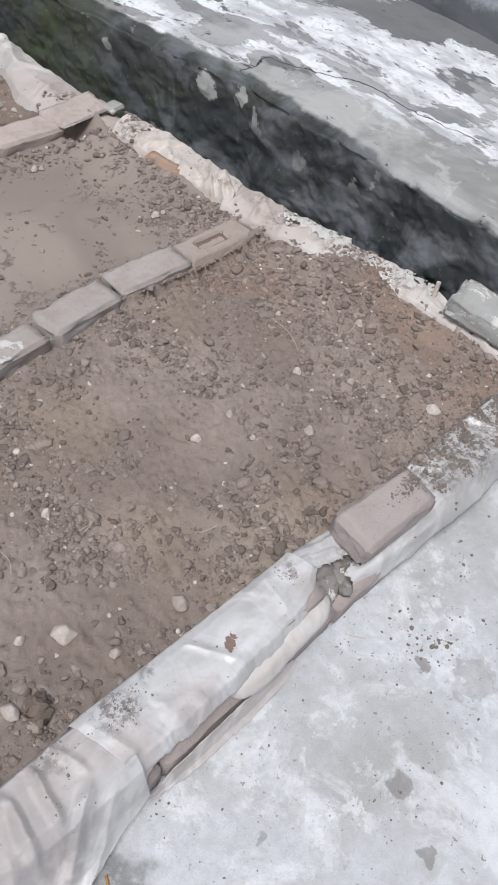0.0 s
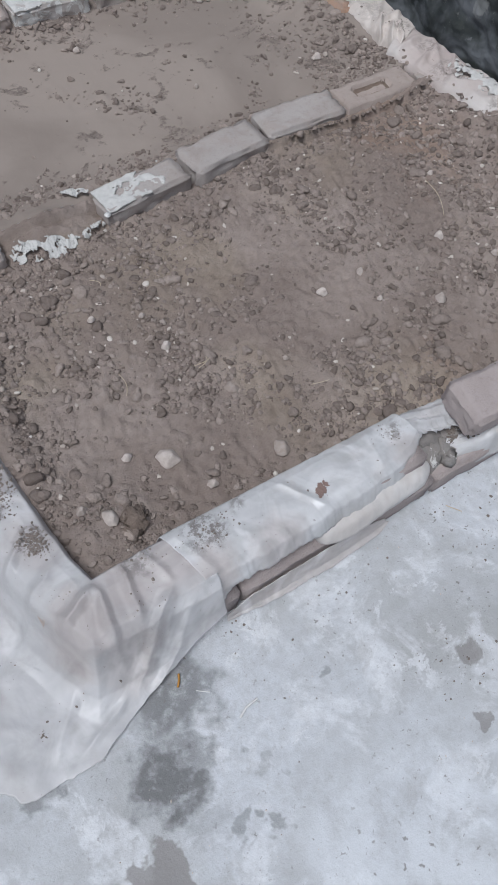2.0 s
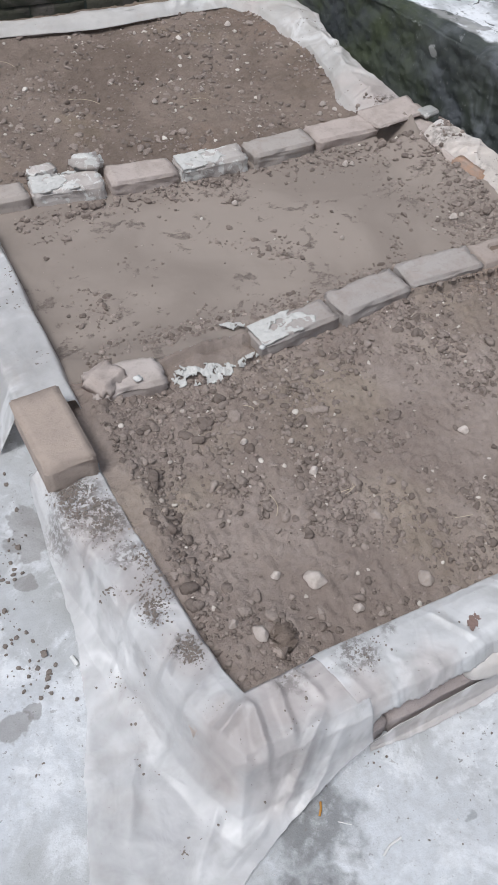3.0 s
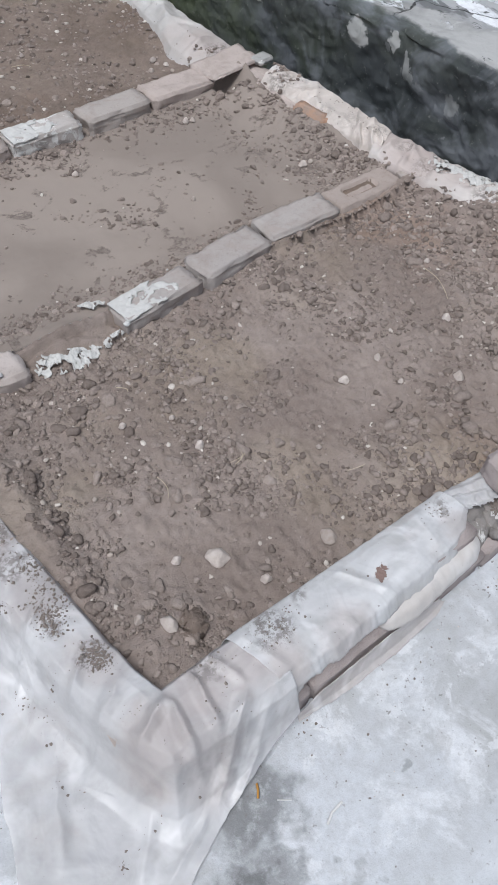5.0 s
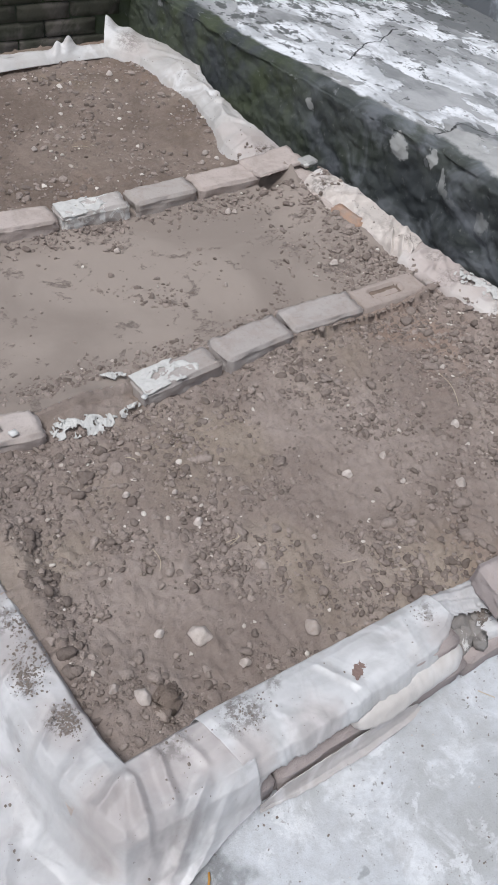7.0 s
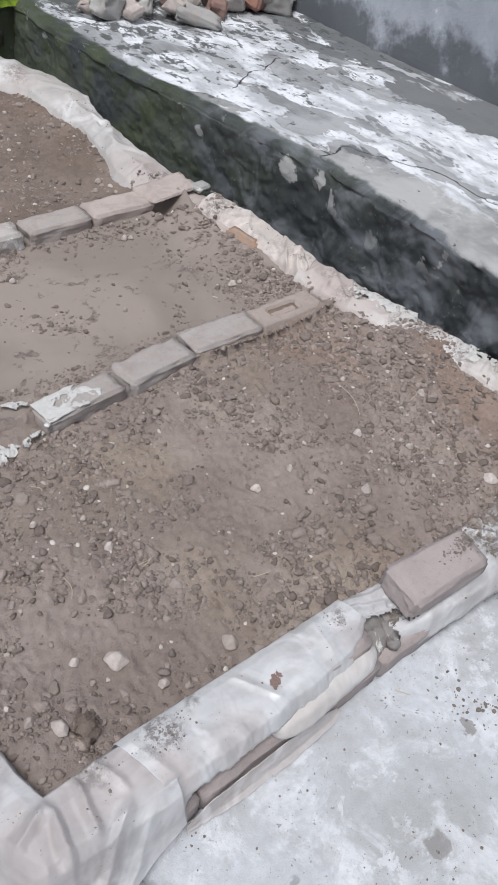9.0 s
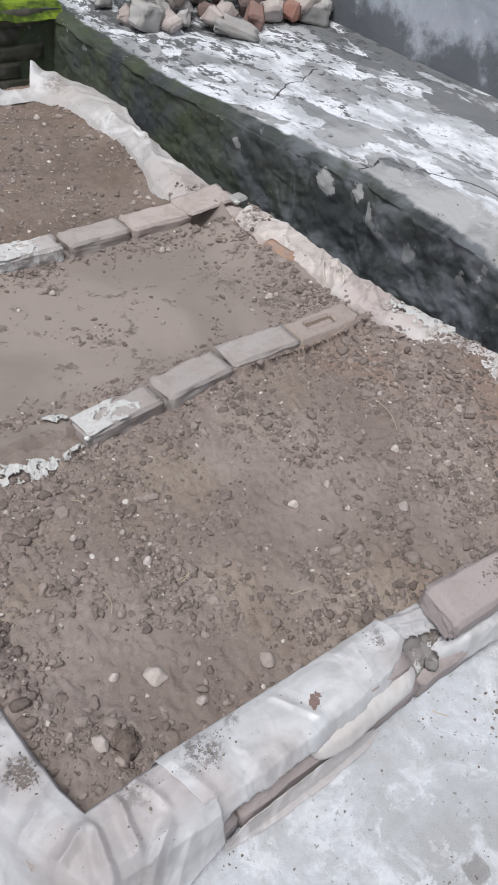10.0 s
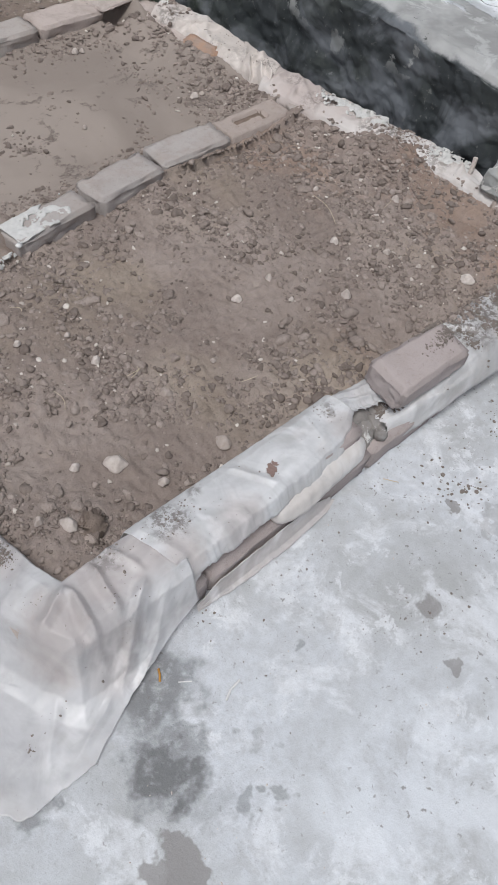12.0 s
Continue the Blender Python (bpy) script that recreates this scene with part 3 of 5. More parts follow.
def wall(name, x0, x1, y0, y1, z1, material, label, n=30):
    """A solid wall with uneven faces."""
    bm = bmesh.new()
    bmesh.ops.create_cube(bm, size=1.0)
    for v in bm.verts:
        v.co = Vector((x0 + (v.co.x + 0.5) * (x1 - x0), y0 + (v.co.y + 0.5) * (y1 - y0), (v.co.z + 0.5) * (z1 + 0.05) - 0.05))
    bmesh.ops.subdivide_edges(bm, edges=[e for e in bm.edges if e.calc_length() > 0.5], cuts=n, use_grid_fill=True)
    for v in bm.verts:
        v.co += Vector((1, 1, 0.3)) * 0.007 * fbm(v.co.x * 2.5, v.co.y * 2.5, v.co.z * 2.5)
    ob = part(name, bm, material, None)
    return tagged(ob, label, "wall", kind="structure")


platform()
wall("wall_east", 2.72, 2.95, -3.0, 5.0, 2.6, PLASTER, "blue-grey stained plaster wall with a blackened foot", 60)
north = wall("wall_north", -3.5, 1.50, 3.0, 3.3, 0.345, ALGAE, "low brick wall dark with algae behind the beds", 40)


def moss_cushion():
    xs, ys = np.linspace(-3.5, 1.50, 130), np.linspace(2.97, 3.9, 50)
    verts = []
    for x in xs:
        for y in ys:
            lip = smooth01((y - 2.97) / 0.05)
            verts.append((x, y + 0.01 * fbm(x * 6, y * 6), 0.315 + lip * 0.045 + 0.02 * fbm(x * 4, y * 4, 3) + 0.012 * fbm(x * 22, y * 22, 1)))
    ob = new("moss", mesh_of("moss", verts, grid_faces(len(xs), len(ys)), MOSS))
    return tagged(ob, "bright yellow-green wet moss on top of the low wall", "moss", kind="stuff")


moss_cushion()


# ---- soil in the beds ----
def inner_right(y):
    return float(np.interp(y, (-0.1, 0.1, 0.44, 0.62, 0.75, 1.02, 1.16, 1.34, 1.84, 2.25, 2.9), (1.60, 1.59, 1.56, 1.50, 1.47, 1.41, 1.385, 1.38, 1.31, 1.34, 1.33)))


def row_front(x):
    """The front line of the first divider."""
    return float(np.interp(x, (0.0, 0.2, 0.41, 0.66, 0.9, 1.17, 1.45), (0.775, 0.768, 0.775, 0.802, 0.842, 0.842, 0.836)))


def soil_height(x, y):
    """The beds' surface, without its grain."""
    front = row_front(x)
    if 0.42 < x < 1.50 and front + 0.026 < y < front + 0.094:
        return 0.05
    gap = 0.026 * smooth01(1 - abs(x - 0.29) / 0.16) * smooth01(1 - abs(y - 0.83) / 0.09)
    spill = smooth01((x - 1.43) / 0.08) * smooth01(1 - abs(y - 0.55) / 0.18)
    if y < 0.84:
        z = 0.066 + 0.012 * fbm(x * 2.2, y * 2.2, 0.4) + 0.03 * smooth01(1 - math.hypot(x - 0.02, y - 0.05) / 0.22)
        z += 0.014 * smooth01((x - 1.25) / 0.35) + 0.012 * smooth01(1 - abs(x - 0.03) / 0.1)
        z -= 0.012 * smooth01(1 - abs(y - 0.03) / 0.08)
        z += gap + 0.010 * smooth01(1 - (row_front(x) + 0.01 - y) / 0.07) * (fbm(x * 9, 0.2, 1.0) - 0.3)
        z += 0.038 * smooth01((x - inner_right(y) + 0.10) / 0.13) * (0.75 + 0.5 * fbm(x * 6, y * 6, 2.5))
        z += 0.043 * smooth01((0.045 - x) / 0.08) * (0.8 + 0.6 * fbm(0.3, y * 9, 4.0)) * smooth01((y - 0.11) / 0.14)
        over = 0.137 + 0.010 * fbm(x * 18, y * 18, 3.3) - 0.022 * smooth01((x - inner_right(y) - 0.035) / 0.06)
        z += spill * (over - z)
    elif y < 1.63:
        z = 0.058 + 0.006 * fbm(x * 2, y * 2, 5.4) + 0.012 * smooth01((x - 1.2) / 0.2)
        z += 0.042 * smooth01((x - inner_right(y) + 0.14) / 0.15) * (0.7 + 0.7 * fbm(x * 7, y * 7, 6.5))
        z -= 0.050 * smooth01(1.2 - math.hypot((x - 1.335) / 0.07, (y - 1.60) / 0.07))
        z += gap + (0.03 - 0.016 * smooth01((x - 1.0) / 0.25)) * smooth01(1 - (y - 0.90) / 0.12) + 0.02 * smooth01(1 - (1.60 - y) / 0.07)
    else:
        z = 0.082 + 0.014 * fbm(x * 2.5, y * 2.5, 9.1) + 0.02 * smooth01((x - 1.15) / 0.2)
    return z


def first_bed(x, y):
    patch = 0.5 + 0.9 * fbm(x * 3.2, y * 3.2, 6.6) + 0.6 * fbm(x * 14, y * 14, 2.2, 2)
    bare = smooth01(1 - math.hypot((x - 0.72) / 0.28, (y - 0.33) / 0.14)) + smooth01(1 - math.hypot((x - 0.25) / 0.2, (y - 0.2) / 0.12))
    return max(0.035, min(1.0, 0.9 * patch - 0.8 * bare + 0.35 * smooth01((x - 1.0) / 0.4)))


def strewn_bed(x, y):
    return first_bed(x, y) if y < row_front(x) + 0.008 else 0.0


def soil(name, y0, y1, step, material, grain, label):
    xs, ys = np.arange(-0.10, 1.68, step), np.arange(y0, y1 + step / 2, step)
    verts = []
    for x in xs:
        for y in ys:
            lump = 0.1 + 0.7 * first_bed(x, y) if grain > 0.5 else 0.5
            k = 1.0 if grain > 0.5 else 0.25 + 0.75 * smooth01((abs((y - 1.25) / 0.36) ** 4 + abs((x - 0.7) / 0.62) ** 6) * 1.2 - 0.5)
            if grain < 0.5:
                k = max(k, 1.4 * smooth01((fbm(x * 5, y * 7, 3.0, 3) - 0.3) * 4))
            g = max(0.0, fbm(x * 34, y * 34, 2.0, 3)) * 0.010 + 0.0035 * fbm(x * 95, y * 95, 4.0, 2) + 0.004 * fbm(x * 12, y * 12, 7.0, 2)
            g += lump * 0.013 * max(0.0, 0.5 - noise.voronoi(Vector((x * 52, y * 52, 0.5)))[0][0])
            g += lump * 0.007 * max(0.0, 0.5 - noise.voronoi(Vector((x * 105, y * 105, 3.5)))[0][0])
            verts.append((x, y, soil_height(x, y) + k * grain * g))
    v = np.array(verts)
    faces = [f for f in grid_faces(len(xs), len(ys)) if v[f[0]][0] < inner_right(v[f[0]][1]) + 0.05 + 0.075 * smooth01(1 - abs(v[f[0]][1] - 0.55) / 0.15)]
    ob = new(name, mesh_of(name, verts, faces, material))
    return tagged(ob, label, "soil", kind="stuff")


soil("soil", -0.06, 0.86, 0.0052, SOIL, 1.0, "loose grey-brown garden soil raked into a brick-edged bed")
soil("soil", 0.862, 1.645, 0.009, MUD, 0.45, "smooth settled mud in the middle bed, crumbly at its rim")
soil("soil", 1.647, 2.86, 0.011, SOIL_FAR, 1.0, "loose brown soil with pale chips in the far bed")


# ---- crumbs of soil ----
def ball(level):
    bm = bmesh.new()
    bmesh.ops.create_icosphere(bm, subdivisions=level, radius=1.0)
    v = np.array([p.co[:] for p in bm.verts])
    f = np.array([[q.index for q in p.verts] for p in bm.faces])
    bm.free()
    return v, f


BALLS = {k: ball(k) for k in (1, 2, 3)}
rng = np.random.default_rng(11)


def lumps(places, sizes, level, rough=0.34, flat=0.68):
    """Rounded uneven lumps at the places, as vertices and faces."""
    base, faces = BALLS[level]
    vs, fs = [], []
    for k, (p, s) in enumerate(zip(places, sizes)):
        turn = np.array(Euler(rng.uniform(0, 6.3, 3)).to_matrix())
        swell = sum(np.sin(base @ rng.normal(0, 1.5, 3) + rng.uniform(0, 6.3)) for _ in range(3))[:, None]
        v = base * (1 + rough * 0.6 * swell + 0.4 * rough * rng.uniform(-1, 1, (len(base), 1))) * rng.uniform(0.65, 1.35, 3)
        v = (v @ turn.T) * np.array([1, 1, flat]) * s
        vs.append(v + np.array(p) + (0, 0, s * flat * 0.35))
        fs.append(faces + k * len(base))
    return np.concatenate(vs), np.concatenate(fs)


def crumbs(name, sets, material, label, smooth=False):
    vs, fs, at = [], [], 0
    for places, sizes, level in sets:
        v, f = lumps(places, sizes, level)
        vs.append(v)
        fs.append(f + at)
        at += len(v)
    ob = new(name, mesh_of(name, np.concatenate(vs).tolist(), np.concatenate(fs).tolist(), material, smooth))
    return tagged(ob, label, "pebbles" if material is PEBBLE else "soil crumbs", kind="stuff")


def strewn(count, x0, x1, y0, y1, want):
    """Places on the soil, thinned by want(x, y) from 0 to 1."""
    out = []
    while len(out) < count:
        x, y = rng.uniform(x0, x1), rng.uniform(y0, y1)
        if x < inner_right(y) + 0.02 and rng.uniform() < want(x, y):
            out.append((x, y, soil_height(x, y)))
    return out


def second_bed(x, y):
    rim = smooth01(1 - (y - 0.90) / 0.14) + 0.8 * smooth01(1 - (1.58 - y) / 0.10) + smooth01((x - 1.12) / 0.2) + 0.5 * smooth01(0.1 - x)
    spots = 0.35 * smooth01((fbm(x * 5, y * 7, 3.0, 3) - 0.3) * 4)
    return max(0.010, spots, min(1.0, rim * (0.6 + fbm(x * 5, y * 5, 1.0))))


def third_bed(x, y):
    return max(0.1, min(1.0, 0.5 + 0.8 * fbm(x * 4, y * 4, 2.6)))


def sizes(count, low, high, power=2.2):
    return low + (high - low) * rng.uniform(0, 1, count) ** power


def first_rim(x, y):
    if y > row_front(x) + 0.008:
        return 0.0
    return smooth01(1 - x / 0.10) + smooth01(1 - y / 0.09) + smooth01(1 - (row_front(x) - y) / 0.06) + smooth01(1 - (inner_right(y) - x) / 0.12)


def second_rim(x, y):
    return smooth01(1 - (inner_right(y) - x) / 0.13) + 0.6 * smooth01(1 - (1.57 - y) / 0.06)


R1, R2 = (-0.03, 1.6, 0.02, 0.845, first_rim), (0.0, 1.45, 0.93, 1.58, second_rim)
B1, B2, B3 = (-0.03, 1.6, 0.02, 0.845, strewn_bed), (0.0, 1.45, 0.9, 1.58, second_bed), (0.0, 1.36, 1.72, 2.75, third_bed)
crumbs("soil_crumbs", [(strewn(19000, *B1), sizes(19000, 0.0014, 0.0046), 1), (strewn(3600, *B1), sizes(3600, 0.0036, 0.0088, 2.2), 2),
                       (strewn(260, *B1), sizes(260, 0.0080, 0.0150, 2.0), 3)], CLOD, "crumbs and clods of dry brown soil over the near bed", True)
crumbs("soil_crumbs", [(strewn(1800, *R1), sizes(1800, 0.0015, 0.006, 2.0), 1), (strewn(210, *R1), sizes(210, 0.005, 0.012, 1.9), 2)],
       CLOD, "loose clods banked along the rim of the near bed", True)
crumbs("soil_crumbs", [(strewn(240, *R2), sizes(240, 0.004, 0.012, 1.8), 2), (strewn(4200, *B2), sizes(4200, 0.0018, 0.0055), 1), (strewn(420, *B2), sizes(420, 0.004, 0.010), 2)],
       CLOD, "crumbs of brown soil round the rim of the mud bed")
crumbs("soil_crumbs", [(strewn(4200, *B3), sizes(4200, 0.002, 0.0065), 1), (strewn(650, *B3), sizes(650, 0.005, 0.012), 2)],
       CLOD, "crumbs and clods of soil over the far bed")
crumbs("pebbles", [(strewn(720, *B1), sizes(720, 0.0012, 0.0062), 2), (strewn(40, *B2), sizes(40, 0.0025, 0.007), 2),
                   (strewn(210, *B3), sizes(210, 0.003, 0.009), 2)], PEBBLE, "small pale chips and pebbles lying in the soil", True)


# ---- stones that stand out ----
def stone(x, y, size, flat=0.62, seed=0, z=None, label="pale rounded stone lying in the soil", squash=(1.0, 0.8)):
    base, faces = BALLS[3]
    v = []
    for p in base:
        q = Vector(p) * 1.3 + Vector((seed * 3.1, seed * 1.7, 0))
        k = 1 + 0.32 * noise.noise(q) + 0.12 * noise.noise(q * 2.7)
        cut = 0.66 + 0.12 * noise.noise(Vector((seed * 1.3, 2.0, seed * 0.7)))
        p2 = p * k
        for a in (0.7, 1.9, 3.1, 4.1, 5.2):
            d = np.array((math.cos(a + seed), math.sin(a + seed), 0.35))
            over = p2 @ d / 1.06 - cut
            p2 = p2 - max(0.0, over) * d * 0.95
        p2 = p2 * (squash[0], squash[1], flat)
        v.append(p2 * size / 2)
    ob = new("stone", mesh_of("stone", v, faces.tolist(), STONE))
    z = soil_height(x, y) + 0.004 if z is None else z
    ob.matrix_world = pose(x, y, z + size * flat * 0.18, 0, 0, (seed * 67) % 360)
    return tagged(ob, label, "stone", "stones in the beds")


for k, (x, y, size) in enumerate(((0.452, 0.083, 0.048), (0.232, 0.171, 0.056), (0.161, 0.208, 0.028), (0.070, 0.097, 0.040),
                                  (0.283, 0.079, 0.026), (0.365, 0.414, 0.028), (0.389, 0.469, 0.018), (0.357, 0.508, 0.017),
                                  (0.870, 0.383, 0.024), (0.756, 0.376, 0.030), (0.863, 0.295, 0.018), (0.993, 0.228, 0.034),
                                  (1.216, 0.281, 0.026), (1.119, 0.388, 0.032), (1.413, 0.417, 0.030), (1.252, 0.582, 0.021),
                                  (1.326, 0.084, 0.050), (0.436, 0.257, 0.040), (0.256, 0.551, 0.020), (1.43, 0.445, 0.022),
                                  (1.251, 0.195, 0.018), (0.03, 0.135, 0.026), (0.578, 0.263, 0.016), (0.491, 0.487, 0.014))):
    lumpy = size > 0.035
    stone(x, y, size, 0.45 if lumpy else 0.65, k + 1, label="flat pale stone half sunk in the soil" if lumpy else "small pale stone lying in the soil")
for k, (x, y, size) in enumerate(((0.654, 1.436, 0.026), (1.092, 1.501, 0.030), (1.115, 1.497, 0.022), (1.256, 1.116, 0.034), (0.877, 1.156, 0.018),
                                  (0.633, 2.048, 0.026), (1.143, 2.538, 0.032), (0.958, 2.502, 0.02), (0.835, 2.097, 0.02), (0.285, 2.052, 0.028),
                                  (0.767, 2.60, 0.02), (1.20, 1.85, 0.03), (1.16, 1.80, 0.024), (1.22, 1.80, 0.022), (1.05, 2.25, 0.018))):
    stone(x, y, size, 0.6, k + 40, label="pale chip of stone lying on the mud")


lay("soil_clod", (0.062, 0.05, 0.03), (0.103, 0.075, 0.078), 25, (8, -6), SOIL_FAR, 77, "large dark clod of soil lying in the near bed", "clod", "", wear=0.012, bevel=0.012, chop=0.02, cuts=8)


# ---- dividing rows of bricks ----
def lime_crust(brick, size, seed):
    """A thin flaking crust of lime on a brick's top."""
    nx, ny = 60, 30
    verts = []
    for i in range(nx):
        for j in range(ny):
            x, y = (i / (nx - 1) - 0.5) * size[0] * 0.97, (j / (ny - 1) - 0.5) * size[1] * 0.93
            verts.append((x, y, size[2] + 0.0025 + 0.004 * fbm(x * 45, y * 45, seed)))
    v = np.array(verts)
    faces = [f for f in grid_faces(nx, ny) if 1.1 * fbm(v[f[0]][0] * 22 + seed, v[f[0]][1] * 22, 2.0) - 2.0 * v[f[0]][0] / size[0] + 0.5 * v[f[0]][1] / size[1] > 0.12]
    ob = new("lime_crust", mesh_of("lime_crust", verts, faces, LIME))
    thick = ob.modifiers.new("thickness", "SOLIDIFY")
    thick.thickness = 0.004
    ob.parent = brick
    return tagged(ob, "flaking white lime crust")


def divider(y_at, joints, kinds, top, seed, group, where):
    """Bricks laid end to end across the beds, each a little askew."""
    names = {"m": (BRICK, "muddy brick"), "g": (BRICK_GREY, "grey mud-coated brick"), "p": (BRICK_PINK, "pinkish worn brick"), "l": (BRICK_LIMED, "lime-splashed brick"), "w": (BRICK_GREY, "grey brick crusted with flaking lime")}
    made = []
    for k, (x0, x1) in enumerate(zip(joints[:-1], joints[1:])):
        kind = kinds[k]
        mat, what = names[kind[0]]
        frog = "f" in kind
        ya, yb = y_at(x0 + 0.01), y_at(x1 - 0.01)
        turn = math.degrees(math.atan2(yb - ya, x1 - x0 - 0.02))
        size = (x1 - x0 - 0.011, 0.099 + 0.008 * math.sin(k * 2.1 + seed), 0.07)
        made.append(lay("brick", size, ((x0 + x1) / 2, (ya + yb) / 2 + 0.056 + 0.004 * math.sin(k * 5.1 + seed), top(0.5 * (x0 + x1)) - 0.07 + 0.004 * math.cos(k * 3.3 + seed)), turn + 1.5 * math.sin(k * 4.7),
                        (2.5 * math.sin(seed + k * 1.7), 1.8 * math.cos(seed * 2 + k * 2.3)), mat, seed + k,
                        what + (" with a frog on top" if frog else "") + where, "brick", group, frog=frog, wear=0.0058, cuts=11, chop=0.008, bevel=0.007))
        if kind[0] in "lw":
            body = made[-1]
            thing = new("brick")
            thing.matrix_world = body.matrix_world.copy()
            for key in ("label", "category", "group"):
                thing[key] = body[key]
                del body[key]
            body.name = body.data.name = "body"
            body.matrix_world = Matrix()
            body.parent = thing
            lime_crust(thing, size, seed + k)
    return made


row_one = divider(row_front,
                  (-0.03, 0.17), ("p",), lambda x: 0.108, 3, "bricks of the first divider", ", half sunk in the soil")
row_one += divider(row_front,
                   (0.415, 0.665, 0.91, 1.172, 1.425, 1.505), ("w", "g", "g", "mf", "m"), lambda x: 0.108, 11, "bricks of the first divider",
                   ", half sunk in the soil")
row_two = divider(lambda x: float(np.interp(x, (-0.2, 0.1, 0.3, 0.75, 1.0, 1.5), (1.61, 1.595, 1.575, 1.560, 1.575, 1.605))),
                  (-0.16, 0.075, 0.305, 0.535, 0.78, 1.02, 1.275), ("m", "l", "p", "l", "m", "p"), lambda x: 0.118, 23,
                  "bricks of the second divider", " in the row behind the mud bed")


def broken_lump(x, y, z, size, seed, mat, label, turn=0.0):
    return lay("brick_fragment", size, (x, y, z), turn, (5 * math.sin(seed), 6 * math.cos(seed)), mat, seed, label, "brick fragment",
               "fragments of the dividers", wear=0.011, bevel=0.012, chop=0.03)


def lime_patch(line, width, seed, rise, base=None, where="on the broken divider"):
    """A ragged crust of flaked lime lying on the soil along a line."""
    nu, nv = 150, 30
    verts = []
    for i in range(nu):
        u = i / (nu - 1)
        a, b = along(line, u), along(line, min(1.0, u + 0.02) if u < 0.98 else u - 0.02)
        d = (b - a) / max(1e-6, np.linalg.norm(b - a)) * (1 if u < 0.98 else -1)
        for j in range(nv):
            r = (j / (nv - 1) - 0.5) * width
            x, y = a[0] - d[1] * r, a[1] + d[0] * r
            bump = 0.003 * max(0.0, 0.6 - noise.voronoi(Vector((x * 90, y * 90, seed)))[0][0]) + 0.005 * fbm(x * 70, y * 70, seed)
            verts.append((x, y, (soil_height(x, y) if base is None else base) + rise + bump - 0.008 * (2 * abs(r) / width) ** 2))
    v = np.array(verts)
    faces = []
    for f in grid_faces(nu, nv):
        x, y = v[f[0]][:2]
        off = abs((f[0] % nv) / (nv - 1) - 0.5) * 2
        ends = min(1.0, 6 * min(f[0] // nv, nu - f[0] // nv) / nu)
        if fbm(x * 42, y * 42, seed, 5) * 1.1 + 0.36 * ends > 0.6 * off ** 1.5:
            faces.append(f)
    ob = new("lime_crust", mesh_of("lime_crust", verts, faces, LIME))
    thick = ob.modifiers.new("thickness", "SOLIDIFY")
    thick.thickness = 0.003
    return tagged(ob, "flaking white lime crust " + where, "lime")


lime_patch(((0.185, 0.815), (0.205, 0.79), (0.25, 0.782), (0.29, 0.772), (0.33, 0.772)), 0.055, 3.0, 0.012)
lime_patch(((0.31, 0.772), (0.35, 0.776), (0.385, 0.788), (0.412, 0.805)), 0.022, 5.0, 0.014)
lime_patch(((0.35, 0.905), (0.385, 0.898), (0.415, 0.88)), 0.035, 7.0, 0.016)
lime_patch(((1.605, 0.62), (1.575, 0.72), (1.55, 0.80), (1.535, 0.86)), 0.075, 11.0, 0.006, 0.131, "on the edge beside the platform")
lime_patch(((1.62, 0.48), (1.635, 0.42), (1.64, 0.34)), 0.08, 13.0, 0.006, 0.131, "on the edge beside the platform")
broken_lump(0.27, 1.70, 0.10, (0.11, 0.06, 0.05), 55, BRICK_LIMED, "pale half brick on top of the second divider", -5)
broken_lump(0.13, 1.72, 0.09, (0.08, 0.05, 0.035), 56, BRICK_LIMED, "pale broken lump behind the second divider", 10)
broken_lump(0.02, 0.835, 0.085, (0.10, 0.07, 0.032), 57, BRICK_PINK, "soil-covered broken brick on the divider", 30)
lay("white_chip", (0.017, 0.013, 0.008), (0.418, 0.785, 0.104), 30, (10, 8), WHITE, 5, "small bright white chip on a brick", "chip", wear=0.001, cuts=1, bevel=0.002)
lay("white_chip", (0.02, 0.018, 0.008), (0.093, 0.80, 0.106), 15, (0, 6), WHITE, 6, "small pale chip on a pink brick", "chip", wear=0.001, cuts=1, bevel=0.002)


# ---- edging bricks under the sheets ----
def edging(path, courses, top, width, seed, group, label, mat):
    """Courses of bricks end to end along a line."""
    pts = np.array(path, float)
    run = float(np.linalg.norm(np.diff(pts, axis=0), axis=1).sum())
    for c in range(courses):
        h = top / courses
        n = max(1, round(run / 0.24))
        shift = 0.5 * c / n
        for k in range(n):
            a, b = along(path, min(1, k / n)), along(path, min(1, (k + 1) / n))
            mid, d = (a + b) / 2, b - a
            lay("brick", (float(np.linalg.norm(d)) - 0.008, width, h - 0.003), (mid[0], mid[1], c * h), math.degrees(math.atan2(d[1], d[0])),
                (0, 0.6 * math.sin(k + seed)), mat, seed + 31 * c + k, label, "brick", group, wear=0.004, cuts=5)


